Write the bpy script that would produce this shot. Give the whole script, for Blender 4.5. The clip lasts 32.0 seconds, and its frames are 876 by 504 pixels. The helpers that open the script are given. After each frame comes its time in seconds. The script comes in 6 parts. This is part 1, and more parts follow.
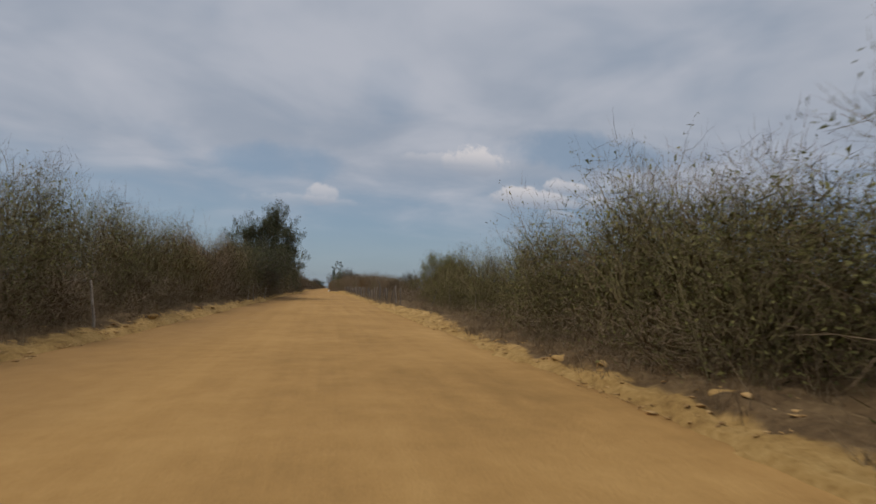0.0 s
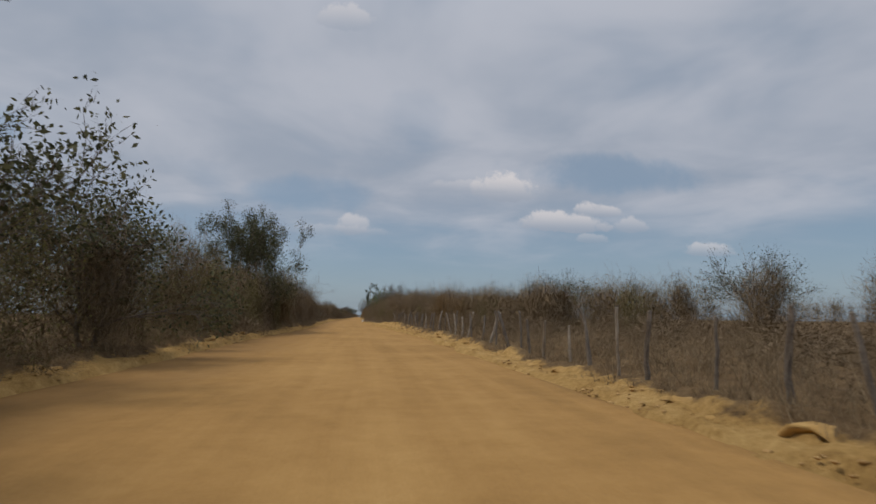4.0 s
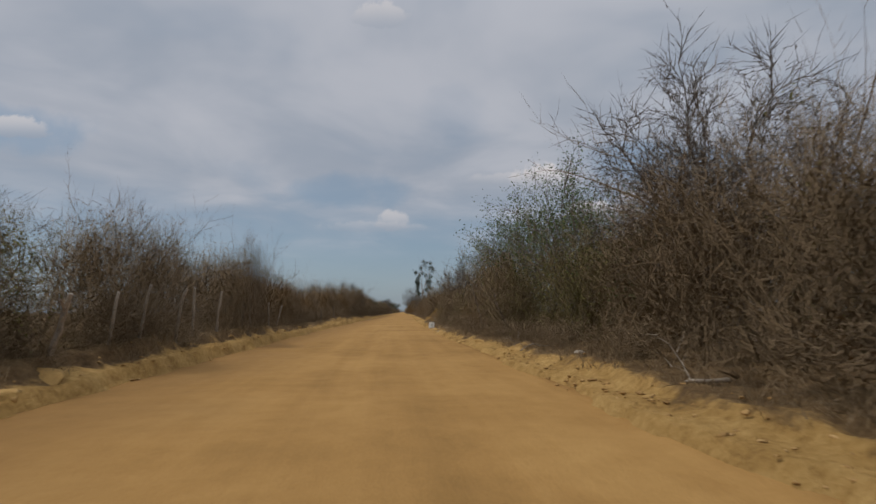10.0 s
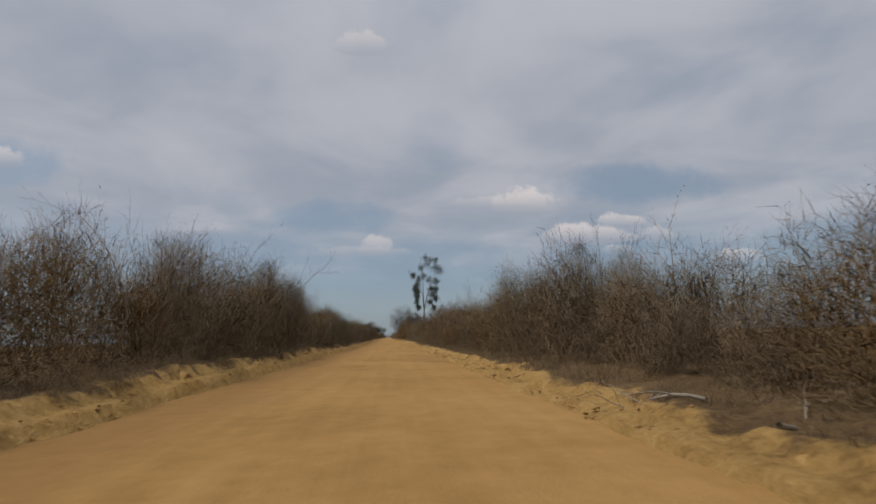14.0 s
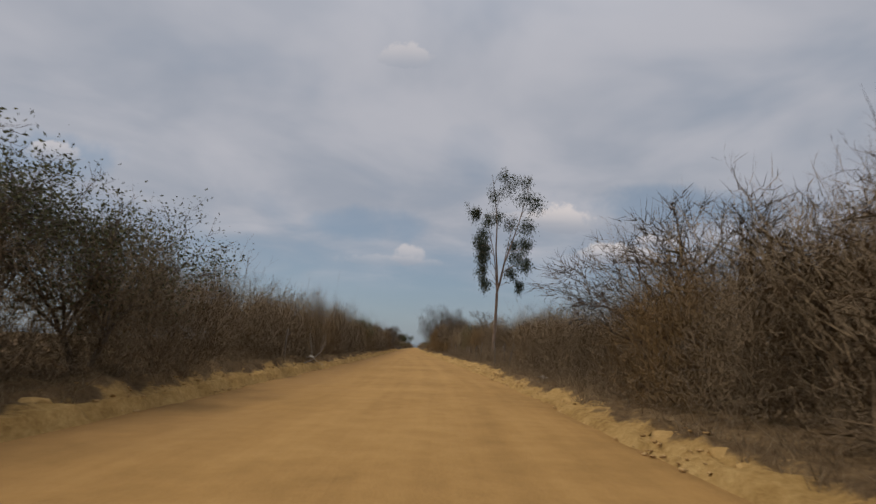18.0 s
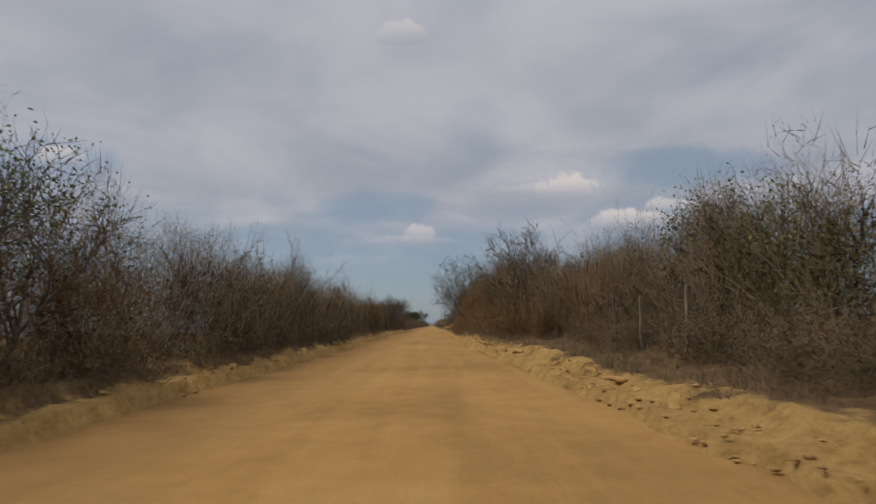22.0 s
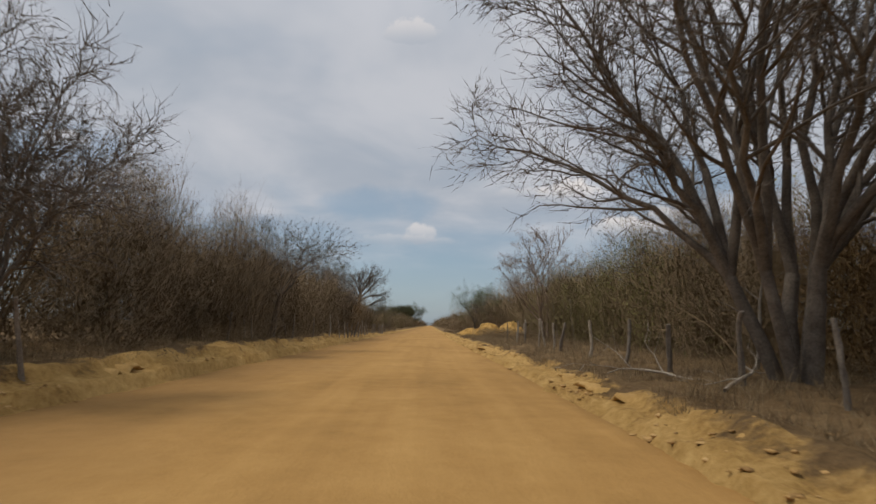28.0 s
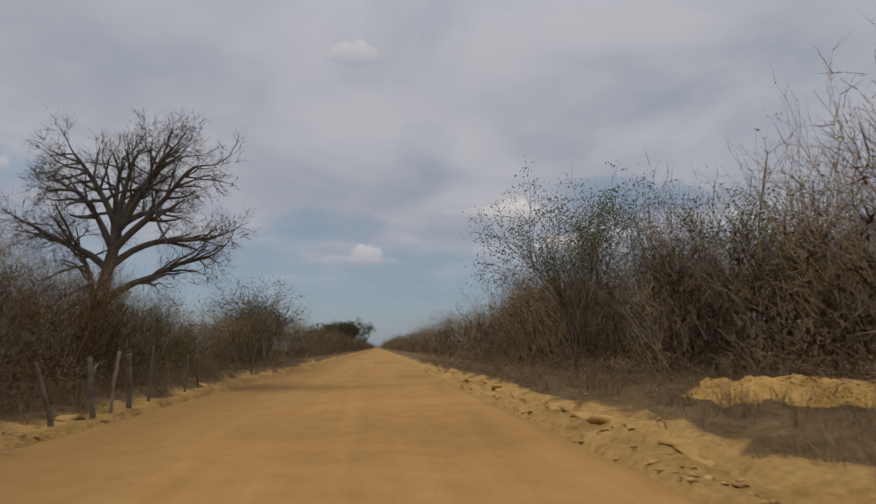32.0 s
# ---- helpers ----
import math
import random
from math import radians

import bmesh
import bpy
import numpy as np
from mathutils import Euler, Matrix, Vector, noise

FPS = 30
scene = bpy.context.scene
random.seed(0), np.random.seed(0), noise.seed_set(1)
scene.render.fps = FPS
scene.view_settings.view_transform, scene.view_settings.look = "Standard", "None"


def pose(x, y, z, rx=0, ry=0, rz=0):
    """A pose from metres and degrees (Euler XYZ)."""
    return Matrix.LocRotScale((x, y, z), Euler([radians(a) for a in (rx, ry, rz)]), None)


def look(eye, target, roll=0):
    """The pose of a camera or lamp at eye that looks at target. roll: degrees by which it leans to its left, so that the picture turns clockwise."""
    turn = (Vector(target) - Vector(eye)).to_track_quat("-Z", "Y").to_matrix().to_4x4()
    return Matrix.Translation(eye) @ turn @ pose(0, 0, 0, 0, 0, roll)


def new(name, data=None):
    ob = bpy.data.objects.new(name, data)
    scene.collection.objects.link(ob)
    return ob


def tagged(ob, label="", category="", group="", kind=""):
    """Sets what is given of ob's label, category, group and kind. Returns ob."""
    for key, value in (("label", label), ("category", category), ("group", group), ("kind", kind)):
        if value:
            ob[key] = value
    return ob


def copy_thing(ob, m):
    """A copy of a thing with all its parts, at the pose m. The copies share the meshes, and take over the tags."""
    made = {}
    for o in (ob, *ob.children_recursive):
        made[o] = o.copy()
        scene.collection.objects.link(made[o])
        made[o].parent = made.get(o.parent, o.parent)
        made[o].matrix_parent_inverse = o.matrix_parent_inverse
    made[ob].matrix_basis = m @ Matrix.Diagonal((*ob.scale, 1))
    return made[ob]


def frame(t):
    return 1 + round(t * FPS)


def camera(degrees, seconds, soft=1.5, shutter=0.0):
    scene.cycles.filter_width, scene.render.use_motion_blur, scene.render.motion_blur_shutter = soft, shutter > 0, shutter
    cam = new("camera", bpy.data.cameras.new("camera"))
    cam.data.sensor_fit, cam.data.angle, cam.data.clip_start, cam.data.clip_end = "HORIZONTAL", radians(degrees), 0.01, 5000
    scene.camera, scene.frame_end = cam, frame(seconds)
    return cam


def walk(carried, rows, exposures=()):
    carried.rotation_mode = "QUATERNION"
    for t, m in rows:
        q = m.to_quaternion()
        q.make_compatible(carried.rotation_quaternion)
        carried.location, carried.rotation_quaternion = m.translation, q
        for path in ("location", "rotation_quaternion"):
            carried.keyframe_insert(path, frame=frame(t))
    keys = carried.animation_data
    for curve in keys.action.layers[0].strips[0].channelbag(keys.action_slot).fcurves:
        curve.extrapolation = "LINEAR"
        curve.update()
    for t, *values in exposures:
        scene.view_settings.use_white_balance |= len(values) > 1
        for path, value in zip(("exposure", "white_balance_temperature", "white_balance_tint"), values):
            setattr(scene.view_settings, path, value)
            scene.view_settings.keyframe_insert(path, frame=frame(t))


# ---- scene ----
cam = camera(80.0, 32.0, soft=1.5, shutter=0.08)

# seconds, x, y, yaw, pitch, roll of the windscreen camera, 1.25 m above the road
PATH = [
    (0.0, 2.85, 0.0, -11.87, 4.27, -1.6),
    (0.5, 2.85, 7.36, -12.9, 4.24, -1.69),
    (1.0, 2.85, 14.7, -12.53, 3.67, -1.47),
    (1.5, 2.8, 21.98, -11.03, 7.75, -0.88),
    (2.0, 2.75, 29.26, -9.18, 4.81, -0.78),
    (2.5, 2.7, 36.54, -10.65, 10.08, -0.74),
    (3.0, 2.65, 43.81, -11.75, 10.0, -0.61),
    (3.5, 2.61, 51.07, -8.94, 7.02, -1.29),
    (5.5, 2.41, 80.05, -8.39, 8.0, 0.7),
    (6.0, 2.37, 87.27, -6.65, 5.62, -0.26),
    (6.5, 2.31, 94.47, -5.3, 5.64, -0.65),
    (7.0, 2.19, 101.67, -6.32, 6.49, -0.66),
    (7.5, 2.03, 108.84, -5.19, 6.7, -0.8),
    (8.0, 1.85, 116.0, -4.58, 9.46, -0.36),
    (8.5, 1.66, 123.15, -3.91, 10.01, -0.32),
    (9.0, 1.47, 130.27, -6.14, 9.88, -0.09),
    (9.5, 1.27, 137.37, -4.47, 7.28, 0.05),
    (10.0, 1.07, 144.46, -3.9, 6.53, 0.21),
    (10.5, 0.87, 151.52, -5.03, 5.46, 0.4),
    (11.0, 0.65, 158.55, -9.15, 6.4, -0.08),
    (11.5, 0.41, 165.56, -8.12, 8.39, 0.04),
    (12.0, 0.15, 172.52, -9.14, 9.22, 0.95),
    (12.3, 0.09, 176.64, -6.57, 7.19, 1.32),
    (12.6, 0.04, 180.75, -3.92, 4.2, 1.68),
    (13.0, 0.02, 186.23, -3.13, 4.23, 1.01),
    (13.5, 0.0, 193.07, -6.93, 7.35, 1.27),
    (14.0, -0.0, 199.9, -5.48, 9.13, 1.45),
    (14.5, -0.0, 206.74, -6.37, 9.61, 0.92),
    (16.5, 0.08, 234.21, -3.05, 10.35, -1.19),
    (16.6, 0.09, 235.62, -1.82, 10.9, -1.18),
    (17.0, 0.15, 241.27, -2.16, 12.59, -1.26),
    (17.5, 0.22, 248.4, -0.06, 9.17, -1.52),
    (18.0, 0.29, 255.56, -2.53, 10.43, -2.2),
    (18.5, 0.35, 262.74, -1.85, 9.55, -1.73),
    (19.0, 0.39, 269.93, -1.57, 11.77, -1.33),
    (19.5, 0.47, 277.15, 0.34, 11.02, -0.19),
    (20.0, 0.58, 284.32, -3.21, 11.13, 0.62),
    (20.2, 0.6, 287.18, -3.23, 9.06, -0.21),
    (20.5, 0.62, 291.48, -2.5, 8.91, -0.12),
    (21.0, 0.62, 298.61, -5.55, 10.49, 0.06),
    (21.5, 0.6, 305.74, -0.06, 8.43, 1.05),
    (22.0, 0.54, 312.84, -0.75, 8.01, 1.47),
    (22.2, 0.52, 315.66, -0.29, 7.97, 2.1),
    (22.5, 0.49, 319.88, -3.2, 10.43, 2.29),
    (23.0, 0.48, 326.86, -3.68, 12.05, 1.67),
    (23.5, 0.46, 333.81, 0.41, 10.35, 0.22),
    (24.0, 0.44, 340.73, -3.39, 12.83, -1.16),
    (24.5, 0.42, 347.62, -4.79, 7.5, -1.38),
    (26.5, 0.37, 374.87, -7.07, 14.53, -1.04),
    (27.0, 0.4, 381.58, -3.84, 13.21, -2.1),
    (27.5, 0.41, 388.27, -2.43, 12.92, -2.17),
    (28.0, 0.38, 394.97, -1.05, 8.0, -1.01),
    (28.5, 0.33, 401.64, -0.38, 6.2, 0.68),
    (29.0, 0.27, 408.31, -1.73, 7.54, 0.69),
    (29.5, 0.2, 414.97, -5.11, 7.88, 1.1),
    (30.0, 0.12, 421.65, -4.9, 7.65, 1.74),
    (30.5, 0.04, 428.32, -5.01, 8.35, 1.46),
    (31.0, -0.04, 434.99, -5.41, 9.66, 1.32),
    (31.1, -0.06, 436.32, -5.55, 8.77, 1.28),
    (31.5, -0.13, 441.64, -6.39, 8.91, 1.05),
    (32.0, -0.21, 448.27, -6.7, 10.27, 0.97),
]
walk(cam, [(t, pose(x, y, 1.25, 90 + p, r, w)) for t, x, y, w, p, r in PATH],
     [(0, 0.0, 6320, 10), (3.2, 0.0, 6320, 10), (6, 0.10, 6270, 10), (7, 0.02, 6400, 10), (10, 0.0, 6450, 10), (11, 0.18, 6450, 10), (12, 0.05, 6430, 9), (13, 0.0, 6480, 10), (17, 0.0, 6570, 12), (20, 0.0, 6670, 12), (21, -0.12, 6570, 11), (22, 0.0, 6670, 12), (24, 0.0, 6420, 8), (27, 0.05, 6620, 9), (28, 0.28, 6670, 9), (29, 0.14, 6670, 8), (30, 0.12, 6620, 9), (31, 0.0, 6620, 9), (32, 0.0, 6720, 12)])

# ---------------------------------------------------------------- light
SUN_FROM = Vector((-0.5, 0.08, 0.92)).normalized()
sun = new("sun", bpy.data.lights.new("sun", "SUN"))
sun.data.energy, sun.data.angle, sun.data.color = 1.45, radians(10.0), (1.0, 0.93, 0.82)
sun.matrix_world = look(SUN_FROM * 60, (0, 0, 0))


def link(tree, a, b):
    tree.links.new(a, b)


def math_node(tree, op, a, b=None, clamp=False):
    n = tree.nodes.new("ShaderNodeMath")
    n.operation, n.use_clamp = op, clamp
    for i, v in enumerate((a, b)):
        if v is None:
            continue
        if isinstance(v, (int, float)):
            n.inputs[i].default_value = v
        else:
            link(tree, v, n.inputs[i])
    return n.outputs[0]


def ramp_node(tree, fac, stops):
    n = tree.nodes.new("ShaderNodeValToRGB")
    e = n.color_ramp.elements
    while len(e) < len(stops):
        e.new(0.5)
    for el, (p, c) in zip(e, stops):
        el.position, el.color = p, (*c, 1)
    link(tree, fac, n.inputs[0])
    return n.outputs[0]


def mix_node(tree, fac, a, b, blend="MIX"):
    n = tree.nodes.new("ShaderNodeMix")
    n.data_type, n.blend_type = "RGBA", blend
    for i, v in ((0, fac), (6, a), (7, b)):
        if isinstance(v, (int, float)):
            n.inputs[i].default_value = v
        elif isinstance(v, tuple):
            n.inputs[i].default_value = (*v, 1)
        else:
            link(tree, v, n.inputs[i])
    return n.outputs[2]


def smooth(tree, v, lo, hi):
    n = tree.nodes.new("ShaderNodeMapRange")
    n.interpolation_type = "SMOOTHSTEP"
    link(tree, v, n.inputs[0])
    n.inputs[1].default_value, n.inputs[2].default_value = lo, hi
    return n.outputs[0]


def noise_node(tree, vec, scale, detail=4, rough=0.55, distort=0.0):
    n = tree.nodes.new("ShaderNodeTexNoise")
    n.inputs["Scale"].default_value, n.inputs["Detail"].default_value = scale, detail
    n.inputs["Roughness"].default_value, n.inputs["Distortion"].default_value = rough, distort
    if vec is not None:
        link(tree, vec, n.inputs["Vector"])
    return n.outputs["Fac"]


def combine(tree, x, y, z):
    n = tree.nodes.new("ShaderNodeCombineXYZ")
    for i, v in enumerate((x, y, z)):
        if isinstance(v, (int, float)):
            n.inputs[i].default_value = v
        else:
            link(tree, v, n.inputs[i])
    return n.outputs[0]


def build_world():
    w = bpy.data.worlds.new("sky")
    scene.world = w
    w.use_nodes = True
    t = w.node_tree
    t.nodes.clear()
    out, bg = t.nodes.new("ShaderNodeOutputWorld"), t.nodes.new("ShaderNodeBackground")
    link(t, bg.outputs[0], out.inputs[0])
    sky = t.nodes.new("ShaderNodeTexSky")
    sky.sky_type, sky.sun_disc = "NISHITA", False
    sky.sun_elevation = math.asin(SUN_FROM.z)
    sky.sun_rotation = math.atan2(SUN_FROM.x, SUN_FROM.y)
    sky.dust_density, sky.air_density = 1.2, 1.0
    blue = mix_node(t, 1.0, sky.outputs[0], (SKY_GAIN, SKY_GAIN, SKY_GAIN), "MULTIPLY")
    blue = mix_node(t, 0.6, blue, HAZE)
    tc = t.nodes.new("ShaderNodeTexCoord")
    sep = t.nodes.new("ShaderNodeSeparateXYZ")
    link(t, tc.outputs["Generated"], sep.inputs[0])
    x, y, z = sep.outputs
    # high thin cloud sheet, seen in perspective
    zc = math_node(t, "ADD", math_node(t, "MAXIMUM", z, 0.0), 0.16)
    px, py = math_node(t, "DIVIDE", x, zc), math_node(t, "DIVIDE", y, zc)
    n1 = noise_node(t, combine(t, px, math_node(t, "MULTIPLY", py, 1.5), 3.7), 0.62, 5, 0.5, 0.5)
    n2 = noise_node(t, combine(t, px, py, 9.1), 1.7, 4, 0.5, 0.3)
    dens = math_node(t, "ADD", math_node(t, "MULTIPLY", n1, 0.78), math_node(t, "MULTIPLY", n2, 0.3))
    cover = smooth(t, dens, 0.22, 0.52)
    # the sheet opens towards the horizon
    yy = math_node(t, "MAXIMUM", y, 0.05)
    u, v = math_node(t, "DIVIDE", x, yy), math_node(t, "DIVIDE", z, yy)
    low = math_node(t, "ADD", z, math_node(t, "MULTIPLY", math_node(t, "SUBTRACT", n2, 0.5), 0.14))
    cover = math_node(t, "MULTIPLY", cover, math_node(t, "ADD", math_node(t, "MULTIPLY", smooth(t, low, 0.10, 0.24), 0.9), 0.1))
    wob = noise_node(t, combine(t, u, v, 0.0), 26, 4, 0.6)
    wob2 = noise_node(t, combine(t, u, v, 4.0), 7, 4, 0.6)

    def puff(u0, v0, a, b, jag, lo=0.0, hi=0.5, which=None, flat=0):
        du = math_node(t, "DIVIDE", math_node(t, "SUBTRACT", u, u0), a)
        dv = math_node(t, "DIVIDE", math_node(t, "SUBTRACT", v, v0), b)
        if flat:
            dv = math_node(t, "MAXIMUM", dv, math_node(t, "MULTIPLY", dv, -flat))
        r = math_node(t, "ADD", math_node(t, "MULTIPLY", du, du), math_node(t, "MULTIPLY", dv, dv))
        s = math_node(t, "SUBTRACT", 1.0, r)
        k = math_node(t, "MULTIPLY", math_node(t, "SUBTRACT", which or wob, 0.5), jag)
        m = smooth(t, math_node(t, "ADD", s, k), lo, hi)
        return math_node(t, "MULTIPLY", m, math_node(t, "GREATER_THAN", y, 0.05))

    # openings in the sheet
    for u0, v0, a, b, amount in ((-0.10, 0.235, 0.13, 0.045, 0.62), (0.10, 0.40, 0.09, 0.06, 0.14), (0.52, 0.30, 0.25, 0.05, 0.65), (-0.75, 0.34, 0.2, 0.06, 0.6)):
        hole = puff(u0, v0, a, b, 2.4, 0.0, 0.9, wob2)
        cover = math_node(t, "MULTIPLY", cover, math_node(t, "SUBTRACT", 1.0, math_node(t, "MULTIPLY", hole, amount)))
    cloud = mix_node(t, smooth(t, n2, 0.30, 0.72), CLOUD_DARK, CLOUD_LIGHT)
    col = mix_node(t, math_node(t, "MULTIPLY", cover, 0.94), blue, cloud)
    # small fair-weather clouds
    for u0, v0, a, b, amount in ((0.285, 0.265, 0.075, 0.032, 0.85), (0.41, 0.198, 0.11, 0.024, 0.75), (0.475, 0.224, 0.06, 0.016, 0.65), (-0.02, 0.178, 0.04, 0.022, 0.5),
                                 (-0.05, 0.600, 0.06, 0.032, 0.4), (0.55, 0.197, 0.045, 0.017, 0.4), (0.72, 0.150, 0.07, 0.016, 0.5), (-0.72, 0.350, 0.06, 0.024, 0.6),
                                 (-0.84, 0.27, 0.10, 0.02, 0.3), (0.47, 0.165, 0.04, 0.011, 0.3), (0.20, 0.262, 0.09, 0.014, 0.25), (-0.06, 0.165, 0.12, 0.012, 0.2)):
        m = puff(u0, v0 - b * 0.5, a, b * 1.5, 2.2, 0.0, 0.5, None, 2.6)
        shade = mix_node(t, smooth(t, math_node(t, "SUBTRACT", v, v0), -b, b * 0.8), CLOUD_DARK, PUFF)
        col = mix_node(t, math_node(t, "MULTIPLY", m, amount), col, shade)
    # an overcast sky is brightest overhead
    over = math_node(t, "ADD", 1.0, math_node(t, "MULTIPLY", smooth(t, z, 0.45, 1.0), 0.55))
    col = mix_node(t, 1.0, col, combine(t, over, over, over), "MULTIPLY")
    link(t, col, bg.inputs[0])
    bg.inputs[1].default_value = 1.0


SKY_GAIN = 0.085
HAZE = (0.21, 0.295, 0.38)
CLOUD_DARK, CLOUD_LIGHT, PUFF = (0.318, 0.352, 0.412), (0.452, 0.464, 0.508), (0.66, 0.615, 0.60)
build_world()


# ---------------------------------------------------------------- materials
def surface(name, colors, scale=3.0, fine=40.0, rough=0.9, bump=0.3, island=0.0, spec=0.2):
    """Base colour from two noises (and a random value for each loose piece), roughness and relief."""
    m = bpy.data.materials.new(name)
    m.use_nodes = True
    t = m.node_tree
    b = t.nodes["Principled BSDF"]
    tc = t.nodes.new("ShaderNodeTexCoord")
    a = noise_node(t, tc.outputs["Object"], scale, 4, 0.6)
    f = noise_node(t, tc.outputs["Object"], fine, 3, 0.6)
    mixv = math_node(t, "ADD", math_node(t, "MULTIPLY", a, 0.62), math_node(t, "MULTIPLY", f, 0.38))
    if island:
        g = t.nodes.new("ShaderNodeNewGeometry")
        k = math_node(t, "MULTIPLY", math_node(t, "SUBTRACT", g.outputs["Random Per Island"], 0.5), island)
        mixv = math_node(t, "ADD", mixv, k)
    n = len(colors)
    col = ramp_node(t, mixv, [(0.3 + 0.4 * i / (n - 1), c) for i, c in enumerate(colors)])
    link(t, col, b.inputs["Base Color"])
    b.inputs["Roughness"].default_value = rough
    b.inputs["Specular IOR Level"].default_value = spec
    if bump:
        bn = t.nodes.new("ShaderNodeBump")
        bn.inputs["Strength"].default_value, bn.inputs["Distance"].default_value = bump, 0.02
        link(t, f, bn.inputs["Height"])
        link(t, bn.outputs[0], b.inputs["Normal"])
    return m


def leaf_surface(name, colors, island=0.7, scale=0.6, through_light=0.38):
    """Thin leaves: coloured piece by piece, with a little light passing through."""
    m = surface(name, colors, scale, 9.0, 0.75, 0, island)
    t = m.node_tree
    b = t.nodes["Principled BSDF"]
    out = t.nodes["Material Output"]
    tr = t.nodes.new("ShaderNodeBsdfTranslucent")
    link(t, b.inputs["Base Color"].links[0].from_socket, tr.inputs[0])
    mx = t.nodes.new("ShaderNodeMixShader")
    mx.inputs[0].default_value = through_light
    link(t, b.outputs[0], mx.inputs[1])
    link(t, tr.outputs[0], mx.inputs[2])
    link(t, mx.outputs[0], out.inputs[0])
    return m


def road_surface():
    m = bpy.data.materials.new("packed_sand")
    m.use_nodes = True
    t = m.node_tree
    b = t.nodes["Principled BSDF"]
    tc = t.nodes.new("ShaderNodeTexCoord")
    at = t.nodes.new("ShaderNodeAttribute")
    at.attribute_name = "lat"
    lat = at.outputs["Fac"]
    sep = t.nodes.new("ShaderNodeSeparateXYZ")
    link(t, tc.outputs["Object"], sep.inputs[0])
    yv = sep.outputs[1]
    # wheel marks: long streaks that wander slowly across the lane
    wav = noise_node(t, combine(t, 0.0, math_node(t, "MULTIPLY", yv, 0.03), 0.0), 1.0, 2)
    lw = math_node(t, "ADD", lat, math_node(t, "MULTIPLY", wav, 1.2))
    streak = noise_node(t, combine(t, math_node(t, "MULTIPLY", lw, 1.5), math_node(t, "MULTIPLY", yv, 0.05), 0.0), 1.0, 5, 0.65)
    big = noise_node(t, tc.outputs["Object"], 0.22, 4, 0.6, 0.4)
    mid = noise_node(t, tc.outputs["Object"], 2.1, 5, 0.65)
    fine = noise_node(t, tc.outputs["Object"], 26.0, 4, 0.7)
    s = math_node(t, "ADD", math_node(t, "MULTIPLY", streak, 0.25), math_node(t, "MULTIPLY", big, 0.37))
    s = math_node(t, "ADD", s, math_node(t, "ADD", math_node(t, "MULTIPLY", mid, 0.22), math_node(t, "MULTIPLY", fine, 0.14)))
    col = ramp_node(t, s, [(0.34, (0.255, 0.145, 0.048)), (0.48, (0.38, 0.214, 0.071)), (0.58, (0.45, 0.263, 0.091)), (0.70, (0.54, 0.335, 0.132))])
    # darker brown towards the western edge, in uneven tongues
    west_brown = smooth(t, math_node(t, "ADD", math_node(t, "MULTIPLY", lat, -1.0), math_node(t, "MULTIPLY", math_node(t, "SUBTRACT", big, 0.5), 5.0)), 1.6, 4.4)
    col = mix_node(t, math_node(t, "MULTIPLY", west_brown, 0.75), col, mix_node(t, mid, (0.21, 0.115, 0.042), (0.33, 0.19, 0.07)))
    link(t, col, b.inputs["Base Color"])
    b.inputs["Roughness"].default_value, b.inputs["Specular IOR Level"].default_value = 0.95, 0.12
    bn = t.nodes.new("ShaderNodeBump")
    bn.inputs["Strength"].default_value, bn.inputs["Distance"].default_value = 0.55, 0.05
    link(t, math_node(t, "ADD", math_node(t, "ADD", mid, math_node(t, "MULTIPLY", streak, 0.4)), math_node(t, "MULTIPLY", fine, 0.5)), bn.inputs["Height"])
    link(t, bn.outputs[0], b.inputs["Normal"])
    return m


def ground_surface():
    """Sand on the banks, turning to litter and dead grass under the scrub."""
    m = bpy.data.materials.new("sand_and_litter")
    m.use_nodes = True
    t = m.node_tree
    b = t.nodes["Principled BSDF"]
    tc = t.nodes.new("ShaderNodeTexCoord")
    at = t.nodes.new("ShaderNodeAttribute")
    at.attribute_name = "sand"
    mid = noise_node(t, tc.outputs["Object"], 1.3, 5, 0.65)
    fine = noise_node(t, tc.outputs["Object"], 9.0, 6, 0.7)
    s = math_node(t, "ADD", math_node(t, "MULTIPLY", mid, 0.5), math_node(t, "MULTIPLY", fine, 0.5))
    sand = ramp_node(t, s, [(0.34, (0.24, 0.137, 0.045)), (0.48, (0.41, 0.248, 0.082)), (0.64, (0.56, 0.363, 0.138))])
    litter = ramp_node(t, s, [(0.34, (0.085, 0.053, 0.025)), (0.5, (0.17, 0.108, 0.052)), (0.66, (0.28, 0.186, 0.09))])
    f = smooth(t, math_node(t, "ADD", at.outputs["Fac"], math_node(t, "MULTIPLY", math_node(t, "SUBTRACT", mid, 0.5), 1.3)), 0.35, 0.65)
    link(t, mix_node(t, f, litter, sand), b.inputs["Base Color"])
    b.inputs["Roughness"].default_value, b.inputs["Specular IOR Level"].default_value = 0.95, 0.12
    bn = t.nodes.new("ShaderNodeBump")
    bn.inputs["Strength"].default_value, bn.inputs["Distance"].default_value = 1.0, 0.16
    link(t, s, bn.inputs["Height"])
    link(t, bn.outputs[0], b.inputs["Normal"])
    return m


